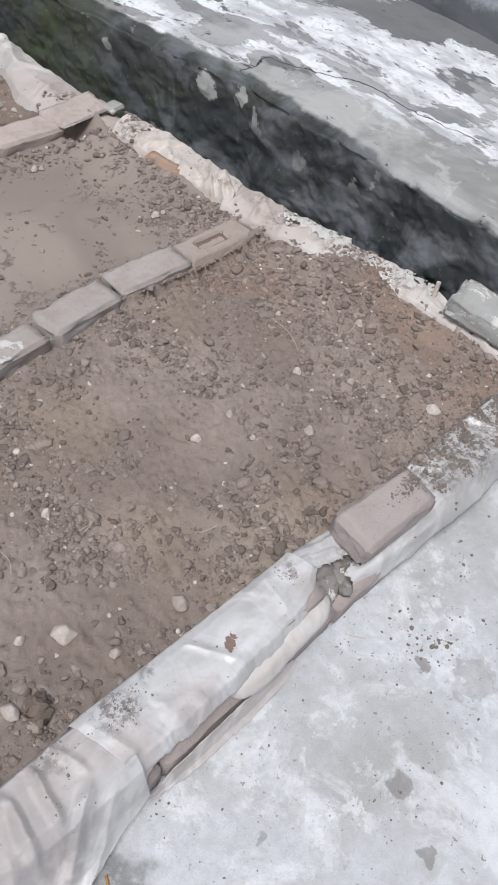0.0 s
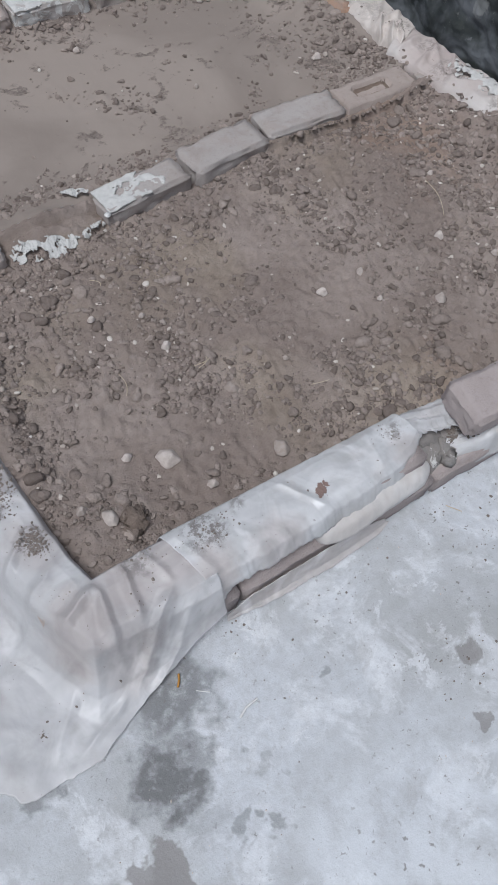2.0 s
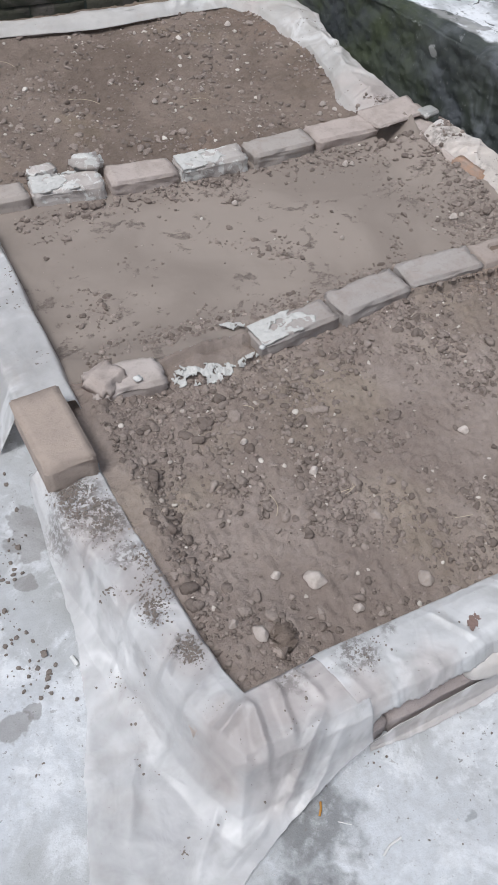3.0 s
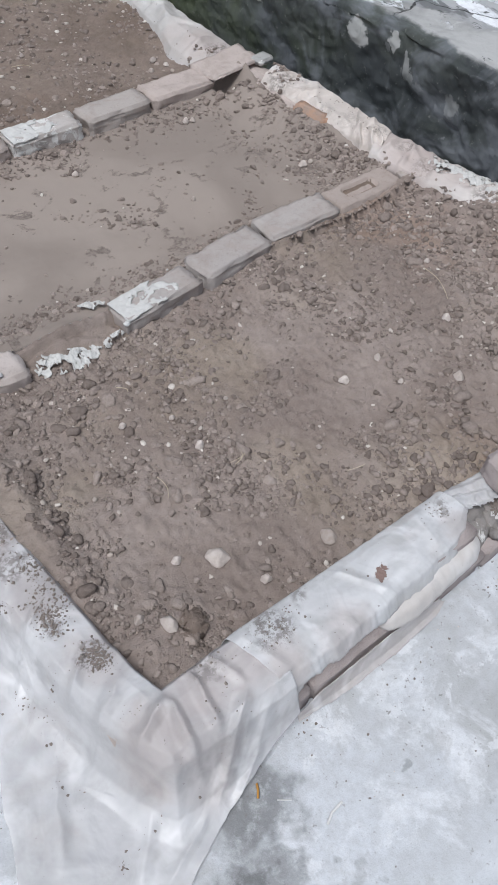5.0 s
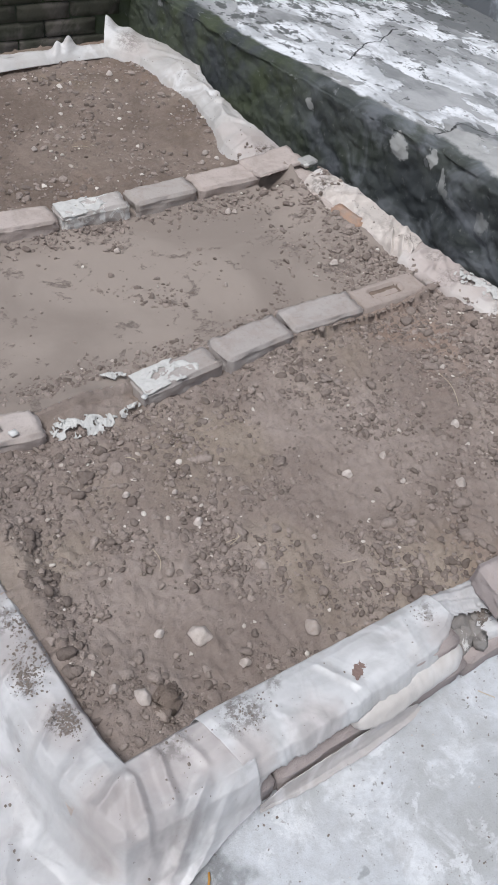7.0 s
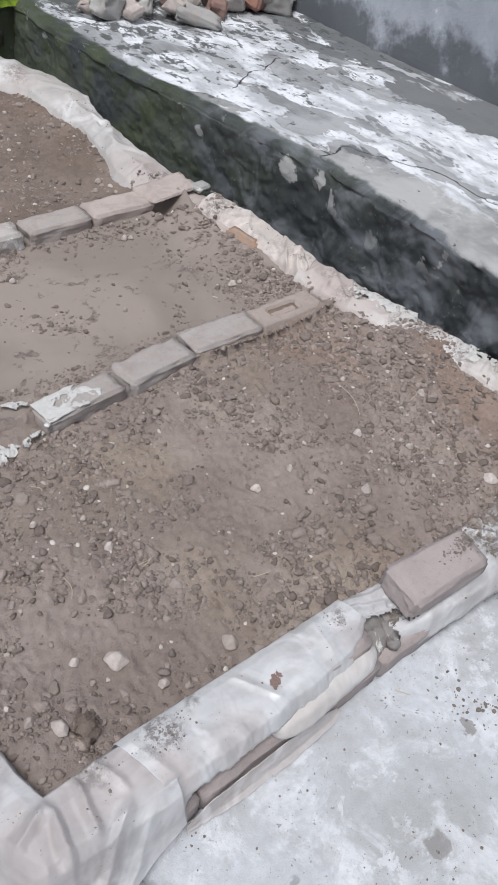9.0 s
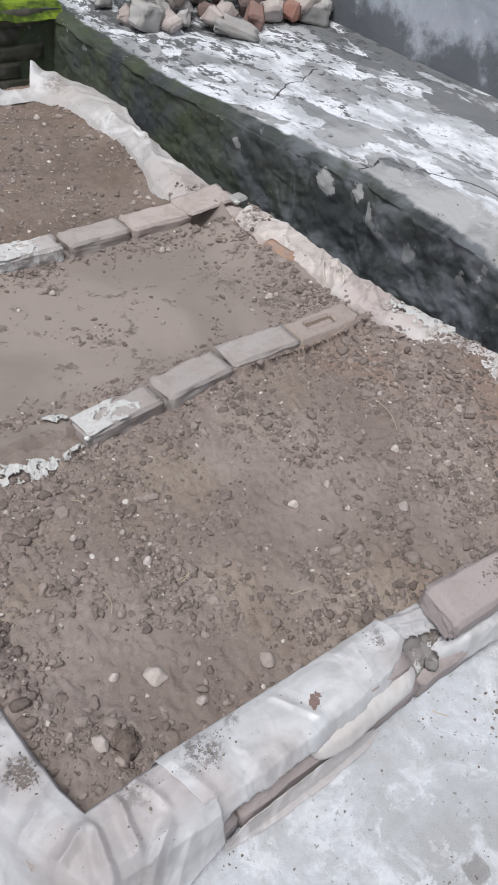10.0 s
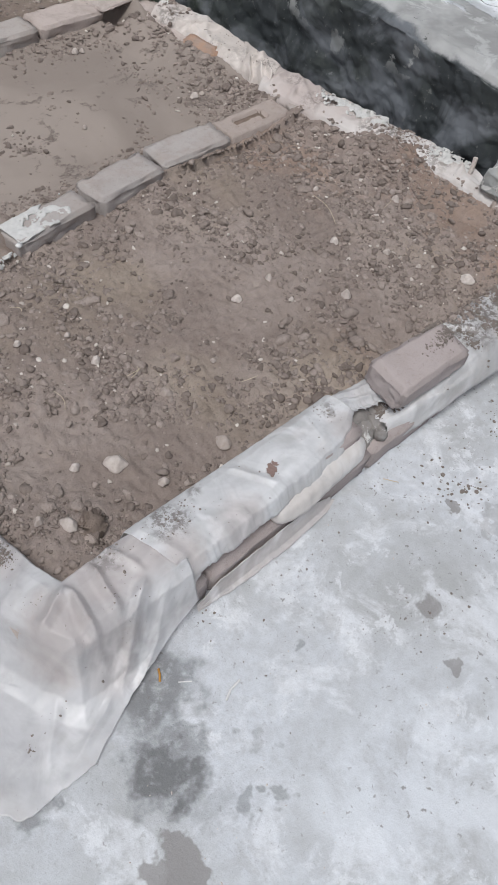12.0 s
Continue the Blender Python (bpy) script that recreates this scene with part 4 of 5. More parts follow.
edging(((0.0, -0.068), (0.66, -0.066)), 1, 0.148, 0.09, 61, "bricks of the front edge", "grey-brown brick of the front edge under plastic", BRICK_LOOSE)
edging(((-0.02, -0.085), (1.62, -0.078)), 1, 0.074, 0.118, 71, "bricks of the front edge", "dusty mauve-grey brick of the front edge on the yard floor", BRICK_LOOSE)
edging(((1.0, -0.06), (1.58, -0.055)), 1, 0.128, 0.09, 81, "bricks of the front edge", "muddy brick of the front edge under a sheet", BRICK)
edging(((-0.078, -0.03), (-0.105, 0.21), (-0.122, 0.40), (-0.138, 0.62), (-0.135, 1.0), (-0.13, 2.8)), 1, 0.115, 0.085, 91, "bricks of the side edge", "muddy brick of the side edge under a sheet", BRICK)
edging(((1.66, 0.0), (1.615, 0.44), (1.545, 0.8), (1.475, 1.16), (1.435, 1.5), (1.40, 1.9), (1.41, 2.7)), 1, 0.112, 0.105, 121,
       "bricks along the platform", "muddy brick of the edge beside the platform", BRICK_PINK)
edging(((1.42, 2.745), (0.0, 2.742)), 1, 0.088, 0.07, 141, "bricks of the far edge", "muddy brick of the far edge under a sheet", BRICK)


# ---- plastic sheets ----
def sheet(name, inner, outer, profile, nu, nv, material, label, ripple=0.006, seed=0.0, ragged=0.0, tucks=0.0, tuck_rate=26.0, metric=False, lift=None, bumps=(),
          pleats=(), hem=None, folds=()):
    """A sheet draped from the inner line to the outer one. profile: rows of (share of the width, or metres, and height).
    lift: heights are scaled along the line by it; bumps: (share along, width, height) of stiff peaks in the outer rim.
    pleats: (share along, width, height, slant) of folds across it; hem: how far the outer rim hangs down.
    folds: (end, end, width, height) of creased ridges lying anywhere on it."""
    ps, pz = zip(*profile)
    grid = np.zeros((nu, nv, 3))
    for i in range(nu):
        s = i / (nu - 1)
        a, b = along(inner, s), along(outer, s)
        wide = float(np.linalg.norm(b - a))
        k = lift(s) if lift else 1.0
        for j in range(nv):
            r = j / (nv - 1)
            r2 = r * (1 + ragged * fbm(s * 9 + seed, 0.5, 3.0) + (0.3 * ragged * fbm(s * 75 + seed, 0.5, 8.0) if r > 0.985 else 0.0)) if r > 0.5 else r
            x, y = a + (b - a) * r2
            z = k * float(np.interp(r * wide if metric else r, ps, pz))
            free = 0.25 + 0.75 * smooth01(r * 1.4)
            z += free * ripple * (fbm(x * 9 + seed, y * 9, seed, 3) + 1.2 * (0.35 - abs(fbm(x * 8, y * 8 + seed, 1.1 + seed, 2))))
            if tucks:
                wave = math.sin(s * tuck_rate + 4 * fbm(s * 6, r * 2.2, seed))
                z += tucks * smooth01(r * 2) * smooth01((1.1 - r) * 3) * (1 - 2.2 * abs(wave) ** 0.6)
            for at, w, h, slant in pleats:
                off = (s - at - slant * (r - 0.5)) / w
                ridge = max(0.0, 1 - abs(off)) ** 1.4 - 0.45 * max(0.0, 1 - abs(off - 1.3) / 0.9)
                z += h * ridge * smooth01((r - 0.06) / 0.2) * smooth01((1.02 - r) / 0.35)
            for (ax, ay), (bx, by), w, h in folds:
                ux, uy = bx - ax, by - ay
                t = ((x - ax) * ux + (y - ay) * uy) / (ux * ux + uy * uy)
                if -0.1 < t < 1.1:
                    wob = 0.35 * w * fbm(x * 25 + seed, y * 25, 2.0, 2)
                    off = ((x - ax) * uy - (y - ay) * ux) / math.hypot(ux, uy) + wob
                    taper = smooth01((t + 0.1) / 0.3) * smooth01((1.1 - t) / 0.4)
                    z += h * taper * (max(0.0, 1 - abs(off) / w) ** 1.3 - 0.25 * max(0.0, 1 - abs(off - 1.4 * w) / (1.1 * w)))
            if hem:
                z -= hem(s) * smooth01((r - 0.78) / 0.22)
            for at, w, h in bumps:
                z += h * math.exp(-(((s - at) / w) ** 2)) * smooth01(r * 1.3)
            side = 0.4 * ripple * fbm(s * 14 + seed, r * 6, 7.7)
            low = (z - 0.005) / 0.003
            z = 0.005 + 0.003 * (math.log1p(math.exp(low)) if low < 20 else low)
            grid[i, j] = (x + side, y + side, z)
    me = mesh_of(name, grid.reshape(-1, 3).tolist(), grid_faces(nu, nv), material)
    ob = new(name, me)
    thick = ob.modifiers.new("thickness", "SOLIDIFY")
    thick.thickness, thick.offset = 0.0012, 0.0
    return tagged(ob, label, "plastic sheet"), grid


corner_sheet, CORNER = sheet(
    "plastic_sheet", ((0.175, 0.006), (0.10, 0.006), (0.03, 0.004), (-0.012, 0.004), (-0.025, 0.06), (-0.04, 0.21), (-0.058, 0.40), (-0.072, 0.62)),
    ((0.17, -0.162), (0.095, -0.172), (-0.022, -0.207), (-0.135, -0.257), (-0.27, -0.25), (-0.36, -0.17), (-0.31, 0.02), (-0.27, 0.12), (-0.24, 0.30), (-0.225, 0.62)),
    ((0, 0.072), (0.004, 0.11), (0.018, 0.138), (0.05, 0.142), (0.122, 0.136), (0.142, 0.118), (0.162, 0.065), (0.19, 0.024), (0.23, 0.010), (0.5, 0.005)),
    330, 130, PLASTIC, "cloudy polythene sheet wrapped over the corner and onto the floor", 0.0045, 3.0, 0.03, 0.0, 27.0, True,
    lambda s: 1.14 - 0.20 * smooth01((s - 0.1) / 0.35),
    folds=(((-0.02, -0.03), (-0.035, -0.152), 0.013, 0.015), ((-0.02, -0.025), (-0.106, -0.065), 0.016, 0.014), ((0.088, -0.100), (-0.027, -0.190), 0.016, 0.015),
           ((-0.12, -0.095), (-0.035, -0.125), 0.012, 0.010), ((0.035, -0.015), (0.02, -0.13), 0.014, 0.012), ((0.12, -0.130), (0.0, -0.205), 0.014, 0.010),
           ((0.07, 0.0), (0.10, -0.09), 0.012, 0.006), ((-0.10, 0.25), (-0.21, 0.17), 0.014, 0.008), ((-0.08, 0.13), (-0.17, 0.05), 0.014, 0.010),
           ((-0.06, 0.05), (-0.19, -0.03), 0.016, 0.010), ((-0.12, 0.42), (-0.21, 0.35), 0.014, 0.009), ((-0.165, 0.32), (-0.175, 0.10), 0.012, 0.008),
           ((-0.20, 0.05), (-0.28, -0.12), 0.020, 0.008), ((-0.12, -0.13), (-0.20, -0.22), 0.018, 0.007), ((-0.05, -0.19), (-0.16, -0.235), 0.012, 0.006),
           ((-0.19, 0.56), (-0.20, 0.42), 0.012, 0.009)))
front_sheet, FRONT = sheet(
    "plastic_sheet", ((0.115, 0.008), (0.645, 0.004)), ((0.155, -0.138), (0.30, -0.134), (0.45, -0.128), (0.58, -0.118), (0.64, -0.105), (0.668, -0.075)),
    ((0, 0.07), (0.02, 0.12), (0.07, 0.155), (0.2, 0.163), (0.5, 0.165), (0.78, 0.160), (0.9, 0.150), (1, 0.112)),
    240, 60, PLASTIC_FRONT, "cloudy polythene sheet folded over the front edge, ragged along its lip", 0.0035, 9.0, 0.05, hem=lambda s: 0.055 * smooth01(1 - s / 0.10),
    pleats=((0.04, 0.03, 0.002, 0.03), (0.47, 0.03, 0.004, 0.10), (0.80, 0.05, 0.004, -0.1)))


def roll(a, b, ry, rz, material, label, seed):
    """A puffed fold of sheet lying along the edge, closed at both ends."""
    nu, nv = 70, 28
    verts = []
    for i in range(nu):
        u = i / (nu - 1)
        fat = (1 - abs(2 * u - 1) ** 6) ** 0.5 * (0.85 + 0.2 * math.sin(u * 2.6 + 0.4))
        c = Vector(a).lerp(Vector(b), u) + Vector((0, 0.004 * fbm(u * 4, seed), 0.003 * fbm(u * 5, seed, 2)))
        for j in range(nv):
            t = 2 * math.pi * j / (nv - 1)
            k = fat * (1 + 0.10 * fbm(u * 3.5, math.cos(t) * 0.9, math.sin(t) * 0.9 + seed) + 0.02 * fbm(u * 30, math.cos(t) * 3, math.sin(t) * 3))
            verts.append((c.x, c.y + ry * k * math.cos(t), c.z + rz * k * math.sin(t)))
    ob = new("plastic_sheet", mesh_of("plastic_sheet", verts, grid_faces(nu, nv), material))
    return tagged(ob, label, "plastic sheet")


roll((0.385, -0.126, 0.084), (0.678, -0.108, 0.088), 0.032, 0.031, PLASTIC_CREAM, "creamy puffed fold of polythene along the lower front edge", 15.0)
skirt, SKIRT = sheet(
    "plastic_sheet", ((0.18, -0.150), (0.34, -0.146), (0.56, -0.142)), ((0.175, -0.160), (0.28, -0.169), (0.42, -0.171), (0.53, -0.163), (0.57, -0.150)),
    ((0, 0.048), (0.25, 0.026), (0.55, 0.009), (1, 0.003)), 120, 24, PLASTIC_MUDDY, "dusty strip of polythene hanging to the floor", 0.004, 19.0, 0.12,
    lift=lambda s: 0.35 + 0.65 * smooth01(min(s, 1 - s) / 0.16))
bridge, BRIDGE = sheet(
    "plastic_sheet", ((0.635, 0.004), (0.70, 0.006), (0.80, 0.004)), ((0.645, -0.075), (0.70, -0.060), (0.80, -0.085)),
    ((0, 0.07), (0.15, 0.13), (0.5, 0.138), (1, 0.120)), 80, 36, PLASTIC, "crumpled end of a polythene sheet under a loose brick", 0.004, 23.0, 0.12, 0.0, 15.0,
    lift=lambda s: 1.12 - 0.17 * smooth01(s * 1.5),
    folds=(((0.65, -0.01), (0.79, -0.03), 0.010, 0.007), ((0.65, -0.03), (0.79, -0.055), 0.009, 0.007), ((0.66, -0.055), (0.78, -0.075), 0.008, 0.006)))
right_sheet, RIGHT = sheet(
    "plastic_sheet", ((0.80, -0.03), (0.95, 0.004), (1.2, 0.012), (1.56, 0.01)), ((0.715, -0.112), (0.80, -0.142), (0.92, -0.154), (1.1, -0.160), (1.6, -0.162)),
    ((0, 0.06), (0.05, 0.11), (0.13, 0.136), (0.66, 0.14), (0.80, 0.128), (0.92, 0.098), (1, 0.058)), 220, 56, PLASTIC_WHITE,
    "white polythene sheet strewn with soil over the front edge", 0.006, 27.0, 0.03, lift=lambda s: 0.70 + 0.16 * smooth01(s / 0.2) + 0.14 * smooth01((s - 0.2) / 0.2),
    folds=(((0.74, -0.11), (0.93, -0.135), 0.010, 0.008), ((0.80, -0.125), (1.05, -0.148), 0.008, 0.007), ((1.02, -0.10), (1.20, -0.135), 0.012, 0.008),
           ((1.18, -0.11), (1.42, -0.14), 0.012, 0.008), ((1.05, 0.0), (1.12, -0.09), 0.014, 0.009), ((1.30, 0.0), (1.33, -0.09), 0.016, 0.010)))
side_sheet, SIDE = sheet(
    "plastic_sheet", ((-0.05, 0.775), (-0.05, 0.9), (-0.06, 1.4), (-0.06, 2.85)), ((-0.25, 0.79), (-0.25, 0.9), (-0.25, 1.4), (-0.25, 2.85)),
    ((0, 0.07), (0.015, 0.125), (0.14, 0.134), (0.17, 0.07), (0.2, 0.006)), 200, 36, PLASTIC_WHITE, "white polythene sheet over the side edge", 0.008, 31.0, 0.06, metric=True)
C_INNER = ((1.60, 0.02), (1.585, 0.2), (1.555, 0.44), (1.495, 0.62), (1.465, 0.75), (1.41, 1.0))
C_OUTER = ((1.72, 0.02), (1.70, 0.2), (1.668, 0.5), (1.63, 0.71), (1.595, 0.9), (1.56, 1.08))
near_strip, NEAR_STRIP = sheet(
    "plastic_sheet", C_INNER, C_OUTER, ((0, 0.078), (0.05, 0.116), (0.25, 0.13), (0.85, 0.126), (1, 0.07)), 200, 36, PLASTIC_EARTH,
    "earth-stained limed polythene over the edge beside the platform", 0.010, 37.0, 0.16,
    folds=(((1.60, 0.12), (1.68, 0.30), 0.014, 0.012), ((1.58, 0.34), (1.66, 0.38), 0.014, 0.012), ((1.58, 0.26), (1.67, 0.22), 0.012, 0.010), ((1.52, 0.70), (1.62, 0.66), 0.016, 0.010),
           ((1.48, 0.80), (1.58, 0.90), 0.014, 0.010), ((1.44, 0.90), (1.55, 0.94), 0.012, 0.011), ((1.43, 0.98), (1.54, 1.00), 0.012, 0.011)), pleats=((0.35, 0.05, 0.006, 0.2), (0.72, 0.04, 0.008, -0.2), (0.86, 0.03, 0.007, 0.15)))
mid_strip, MID_STRIP = sheet(
    "plastic_sheet", ((1.43, 0.98), (1.412, 1.16), (1.405, 1.34), (1.38, 1.50)), ((1.565, 1.05), (1.55, 1.2), (1.55, 1.38), (1.515, 1.55)),
    ((0, 0.07), (0.12, 0.112), (0.3, 0.136), (0.85, 0.134), (1, 0.08)), 180, 60, PLASTIC_PINK, "mud-stained crumpled polythene over the edge beside the platform",
    0.005, 41.0, 0.08, 0.0, 16.0,
    folds=(((1.43, 1.00), (1.49, 1.09), 0.010, 0.018), ((1.455, 0.99), (1.51, 1.08), 0.010, 0.016), ((1.425, 1.05), (1.475, 1.13), 0.009, 0.015), ((1.43, 1.10), (1.53, 1.11), 0.012, 0.010),
           ((1.41, 1.36), (1.53, 1.30), 0.012, 0.014), ((1.40, 1.42), (1.52, 1.40), 0.014, 0.012)), pleats=((0.10, 0.05, 0.007, 0.15), (0.17, 0.035, 0.008, -0.12), (0.25, 0.03, 0.007, 0.1), (0.60, 0.05, 0.006, 0.2), (0.90, 0.05, 0.010, -0.15)))
far_strip, FAR_STRIP = sheet(
    "plastic_sheet", ((1.26, 1.70), (1.25, 1.84), (1.29, 1.95), (1.33, 2.22), (1.30, 2.35), (1.30, 2.58), (1.20, 2.72)),
    ((1.50, 1.68), (1.46, 1.95), (1.45, 2.14), (1.50, 2.35), (1.54, 2.60), (1.46, 2.74), (1.30, 2.90)),
    ((0, 0.085), (0.1, 0.118), (0.4, 0.148), (0.8, 0.136), (1, 0.07)), 220, 60, PLASTIC_FAR, "billowing white polythene sheet over the far edge", 0.0060, 47.0, 0.06, 0.0, 9.0,
    lift=lambda s: 0.86 + 0.14 * smooth01(s / 0.12), bumps=((0.92, 0.04, 0.025), (1.0, 0.035, 0.06)), pleats=((0.30, 0.07, 0.012, 0.2), (0.62, 0.09, 0.014, -0.2)),
    folds=(((1.30, 2.00), (1.42, 1.88), 0.016, 0.012), ((1.33, 2.10), (1.45, 2.05), 0.014, 0.013), ((1.36, 2.28), (1.43, 2.12), 0.014, 0.012), ((1.35, 2.42), (1.50, 2.36), 0.018, 0.014),
           ((1.38, 2.58), (1.46, 2.44), 0.014, 0.012), ((1.27, 2.68), (1.42, 2.62), 0.018, 0.014), ((1.28, 1.78), (1.42, 1.80), 0.016, 0.010)))
back_strip, BACK_STRIP = sheet(
    "plastic_sheet", ((1.24, 2.70), (0.95, 2.69), (0.63, 2.66), (0.3, 2.70), (-0.1, 2.70)), ((1.30, 2.79), (1.0, 2.785), (0.6, 2.78), (0.3, 2.785), (-0.1, 2.785)),
    ((0, 0.088), (0.25, 0.108), (0.6, 0.118), (0.85, 0.114), (1, 0.08)), 190, 26, PLASTIC_FAR, "white polythene sheet along the far edge", 0.005, 53.0, 0.14,
    bumps=((0.16, 0.018, 0.045), (0.195, 0.012, 0.03)))

# ---- loose bricks and pieces on the edges ----
lay("brick", (0.242, 0.106, 0.072), (0.883, -0.070, 0.118), -3.5, (2, 1), BRICK_LOOSE, 201, "loose smooth grey-brown brick lying on the front edge", "brick", wear=0.0036, bevel=0.008, cuts=12, chop=0.016)
lay("brick", (0.235, 0.112, 0.07), (-0.148, 0.665, 0.116), 93, (0, 2), BRICK_BROWN, 203, "loose sandy brown brick holding down the side sheet", "brick", wear=0.004)
lay("concrete_piece", (0.24, 0.115, 0.08), (1.655, 0.165, 0.124), -80, (3, 2), CONCRETE_PIECE, 207, "pale grey broken concrete piece lying on the edge beside the platform", "concrete piece", wear=0.006, bevel=0.010, chop=0.012)
lay("brick_fragment", (0.225, 0.112, 0.016), (1.362, 1.652, 0.115), 8, (1, -1), BRICK_PINK, 213, "thin cream slab of cement over the end brick", "brick fragment", wear=0.005, bevel=0.004, chop=0.014, cuts=12)
lay("brick_fragment", (0.14, 0.05, 0.048), (1.420, 1.27, 0.080), 98, (4, 6), BRICK_ORANGE, 215, "orange-red broken brick showing beside the stained sheet", "brick fragment", wear=0.007, bevel=0.010, chop=0.02)
lay("brick_fragment", (0.07, 0.05, 0.022), (1.482, 1.61, 0.113), 15, (0, 4), CONCRETE_PIECE, 209, "small pale slab of cement on the edge", "brick fragment", wear=0.003)
for k, (x, y, z, size, turn) in enumerate(((0.700, -0.088, 0.046, (0.062, 0.055, 0.050), 20), (0.748, -0.094, 0.048, (0.055, 0.050, 0.042), -35), (0.772, -0.072, 0.050, (0.05, 0.06, 0.048), 60),
                                           (0.722, -0.058, 0.050, (0.06, 0.05, 0.055), 5), (0.725, -0.118, 0.072, (0.038, 0.03, 0.024), 50))):
    lay("brick_fragment", size, (x, y, z), turn, (9 * math.sin(k * 2.2), 8 * math.cos(k * 3.1)), MORTAR, 211 + 3 * k, "rough mortar-grey broken brick in the front edge",
        "brick fragment", "fragments in the front edge", wear=0.012, chop=0.02, cuts=9, bevel=0.006)

# ---- dirt on the sheets ----
def dirt_on(grid, count, want, low=0.0006, high=0.0030):
    out = []
    nu, nv, _ = grid.shape
    while len(out) < count:
        i, j = int(rng.integers(0, nu)), int(rng.integers(0, nv))
        p = grid[i, j]
        if rng.uniform() < want(i / nu, j / nv, p):
            out.append((p[0], p[1], p[2] + 0.0006))
    return [(x + rng.uniform(-0.003, 0.003), y + rng.uniform(-0.003, 0.003), z) for x, y, z in out], sizes(count, low, high, 2.8), 1


def blotted(level, lo, hi, k=9.0):
    return lambda s, r, p: smooth01((fbm(p[0] * k, p[1] * k, level) - 0.05) * 4) * (1.0 if lo < r < hi else 0.02)


crumbs("soil_crumbs", [dirt_on(RIGHT, 4200, blotted(1.0, 0.03, 0.75, 22), 0.0008, 0.0040), dirt_on(FRONT, 230, lambda s, r, p: smooth01(1 - math.hypot((s - 0.13) / 0.13, (r - 0.3) / 0.35)) * smooth01(0.25 + 3 * fbm(p[0] * 40, p[1] * 40, 2.0)) + 0.4 * smooth01(1 - math.hypot((s - 0.9) / 0.06, (r - 0.4) / 0.3)) + 0.008, 0.0005, 0.0022),
                       dirt_on(CORNER, 1700, lambda s, r, p: blotted(3.0, 0.03, 0.7, 9)(s, r, p) * (1.0 if s > 0.72 else 0.35 if s > 0.5 else 0.04)),
                       dirt_on(NEAR_STRIP, 130, blotted(4.0, 0.0, 0.9, 25), 0.0005, 0.0025), dirt_on(MID_STRIP, 160, blotted(5.0, 0.0, 0.9, 25)),
                       dirt_on(FAR_STRIP, 160, blotted(6.0, 0.0, 0.8)), dirt_on(SIDE, 300, blotted(7.0, 0.0, 0.6))],
       DIRT, "soil crumbs scattered on the plastic sheets")


crumbs("soil_crumbs", [dirt_on(NEAR_STRIP, 260, lambda s, r, p: smooth01(1 - abs(p[1] - 0.56) / 0.12) * (1.1 - 0.6 * r), 0.0015, 0.007),
                       dirt_on(NEAR_STRIP, 150, lambda s, r, p: smooth01(0.25 - r) * 1.5 * smooth01(4 * fbm(p[0] * 25, p[1] * 25, 2.0)), 0.001, 0.006),
                       dirt_on(MID_STRIP, 170, lambda s, r, p: (smooth01((s - 0.75) / 0.2) + smooth01(0.25 - r)) * 0.7 * smooth01(3 * fbm(p[0] * 25, p[1] * 25, 1.0)), 0.001, 0.008),
                       dirt_on(FAR_STRIP, 120, lambda s, r, p: smooth01(1 - s / 0.09) * smooth01(4 * fbm(p[0] * 25, p[1] * 25, 1.0)), 0.001, 0.008),
                       dirt_on(RIGHT, 500, lambda s, r, p: smooth01(1 - abs(s - 0.45) / 0.35) * smooth01(0.35 - r) * 2, 0.002, 0.008)],
       CLOD, "loose soil heaped over the sheets at the bed's rim")


crumbs("soil_crumbs", [([(min(0.995, rng.normal(0.965, 0.03)), min(-0.022, rng.normal(-0.045, 0.018)), 0.1895) for _ in range(620)], sizes(620, 0.0007, 0.0036, 2.5), 1)],
       DIRT, "soil crumbs on top of the loose brick")


def clump(x, y, spread, count):
    near = CORNER.reshape(-1, 3)
    out = []
    for _ in range(count):
        px, py = x + rng.normal(0, spread), y + rng.normal(0, spread * 1.4)
        d = (near[:, 0] - px) ** 2 + (near[:, 1] - py) ** 2
        out.append((px, py, float(near[np.argmin(d), 2]) + 0.0005))
    return out, sizes(count, 0.0007, 0.0028, 2.0), 1


crumbs("soil_crumbs", [clump(-0.070, 0.105, 0.011, 330), clump(-0.10, 0.21, 0.013, 240), clump(-0.075, 0.32, 0.014, 150), clump(-0.12, 0.44, 0.025, 420), clump(-0.16, 0.52, 0.022, 300), clump(-0.20, -0.17, 0.004, 14)],
       DIRT, "small clumps of dark soil on the corner sheet")


def on_floor(count, x0, x1, y0, y1, k):
    out = []
    while len(out) < count:
        x, y = rng.uniform(x0, x1), rng.uniform(y0, y1)
        if rng.uniform() < smooth01((fbm(x * k, y * k, 12.0) + 0.05) * 2.5):
            out.append((x, y, 0.0))
    return out


crumbs("soil_crumbs", [(on_floor(340, 0.15, 1.7, -0.5, -0.16, 8), sizes(340, 0.0007, 0.0028, 3.0), 1), (on_floor(330, -0.60, -0.25, 0.0, 0.9, 7), sizes(330, 0.0012, 0.0065, 2.4), 1), (on_floor(240, 0.75, 1.5, -0.42, -0.19, 9), sizes(240, 0.001, 0.0048, 2.6), 1)],
       DIRT, "soil crumbs fallen on the concrete floor")
crumbs("pebbles", [(on_floor(90, -0.3, 1.4, -0.9, -0.18, 3), sizes(90, 0.0008, 0.0022), 1)], PEBBLE, "tiny pale grains on the concrete floor")


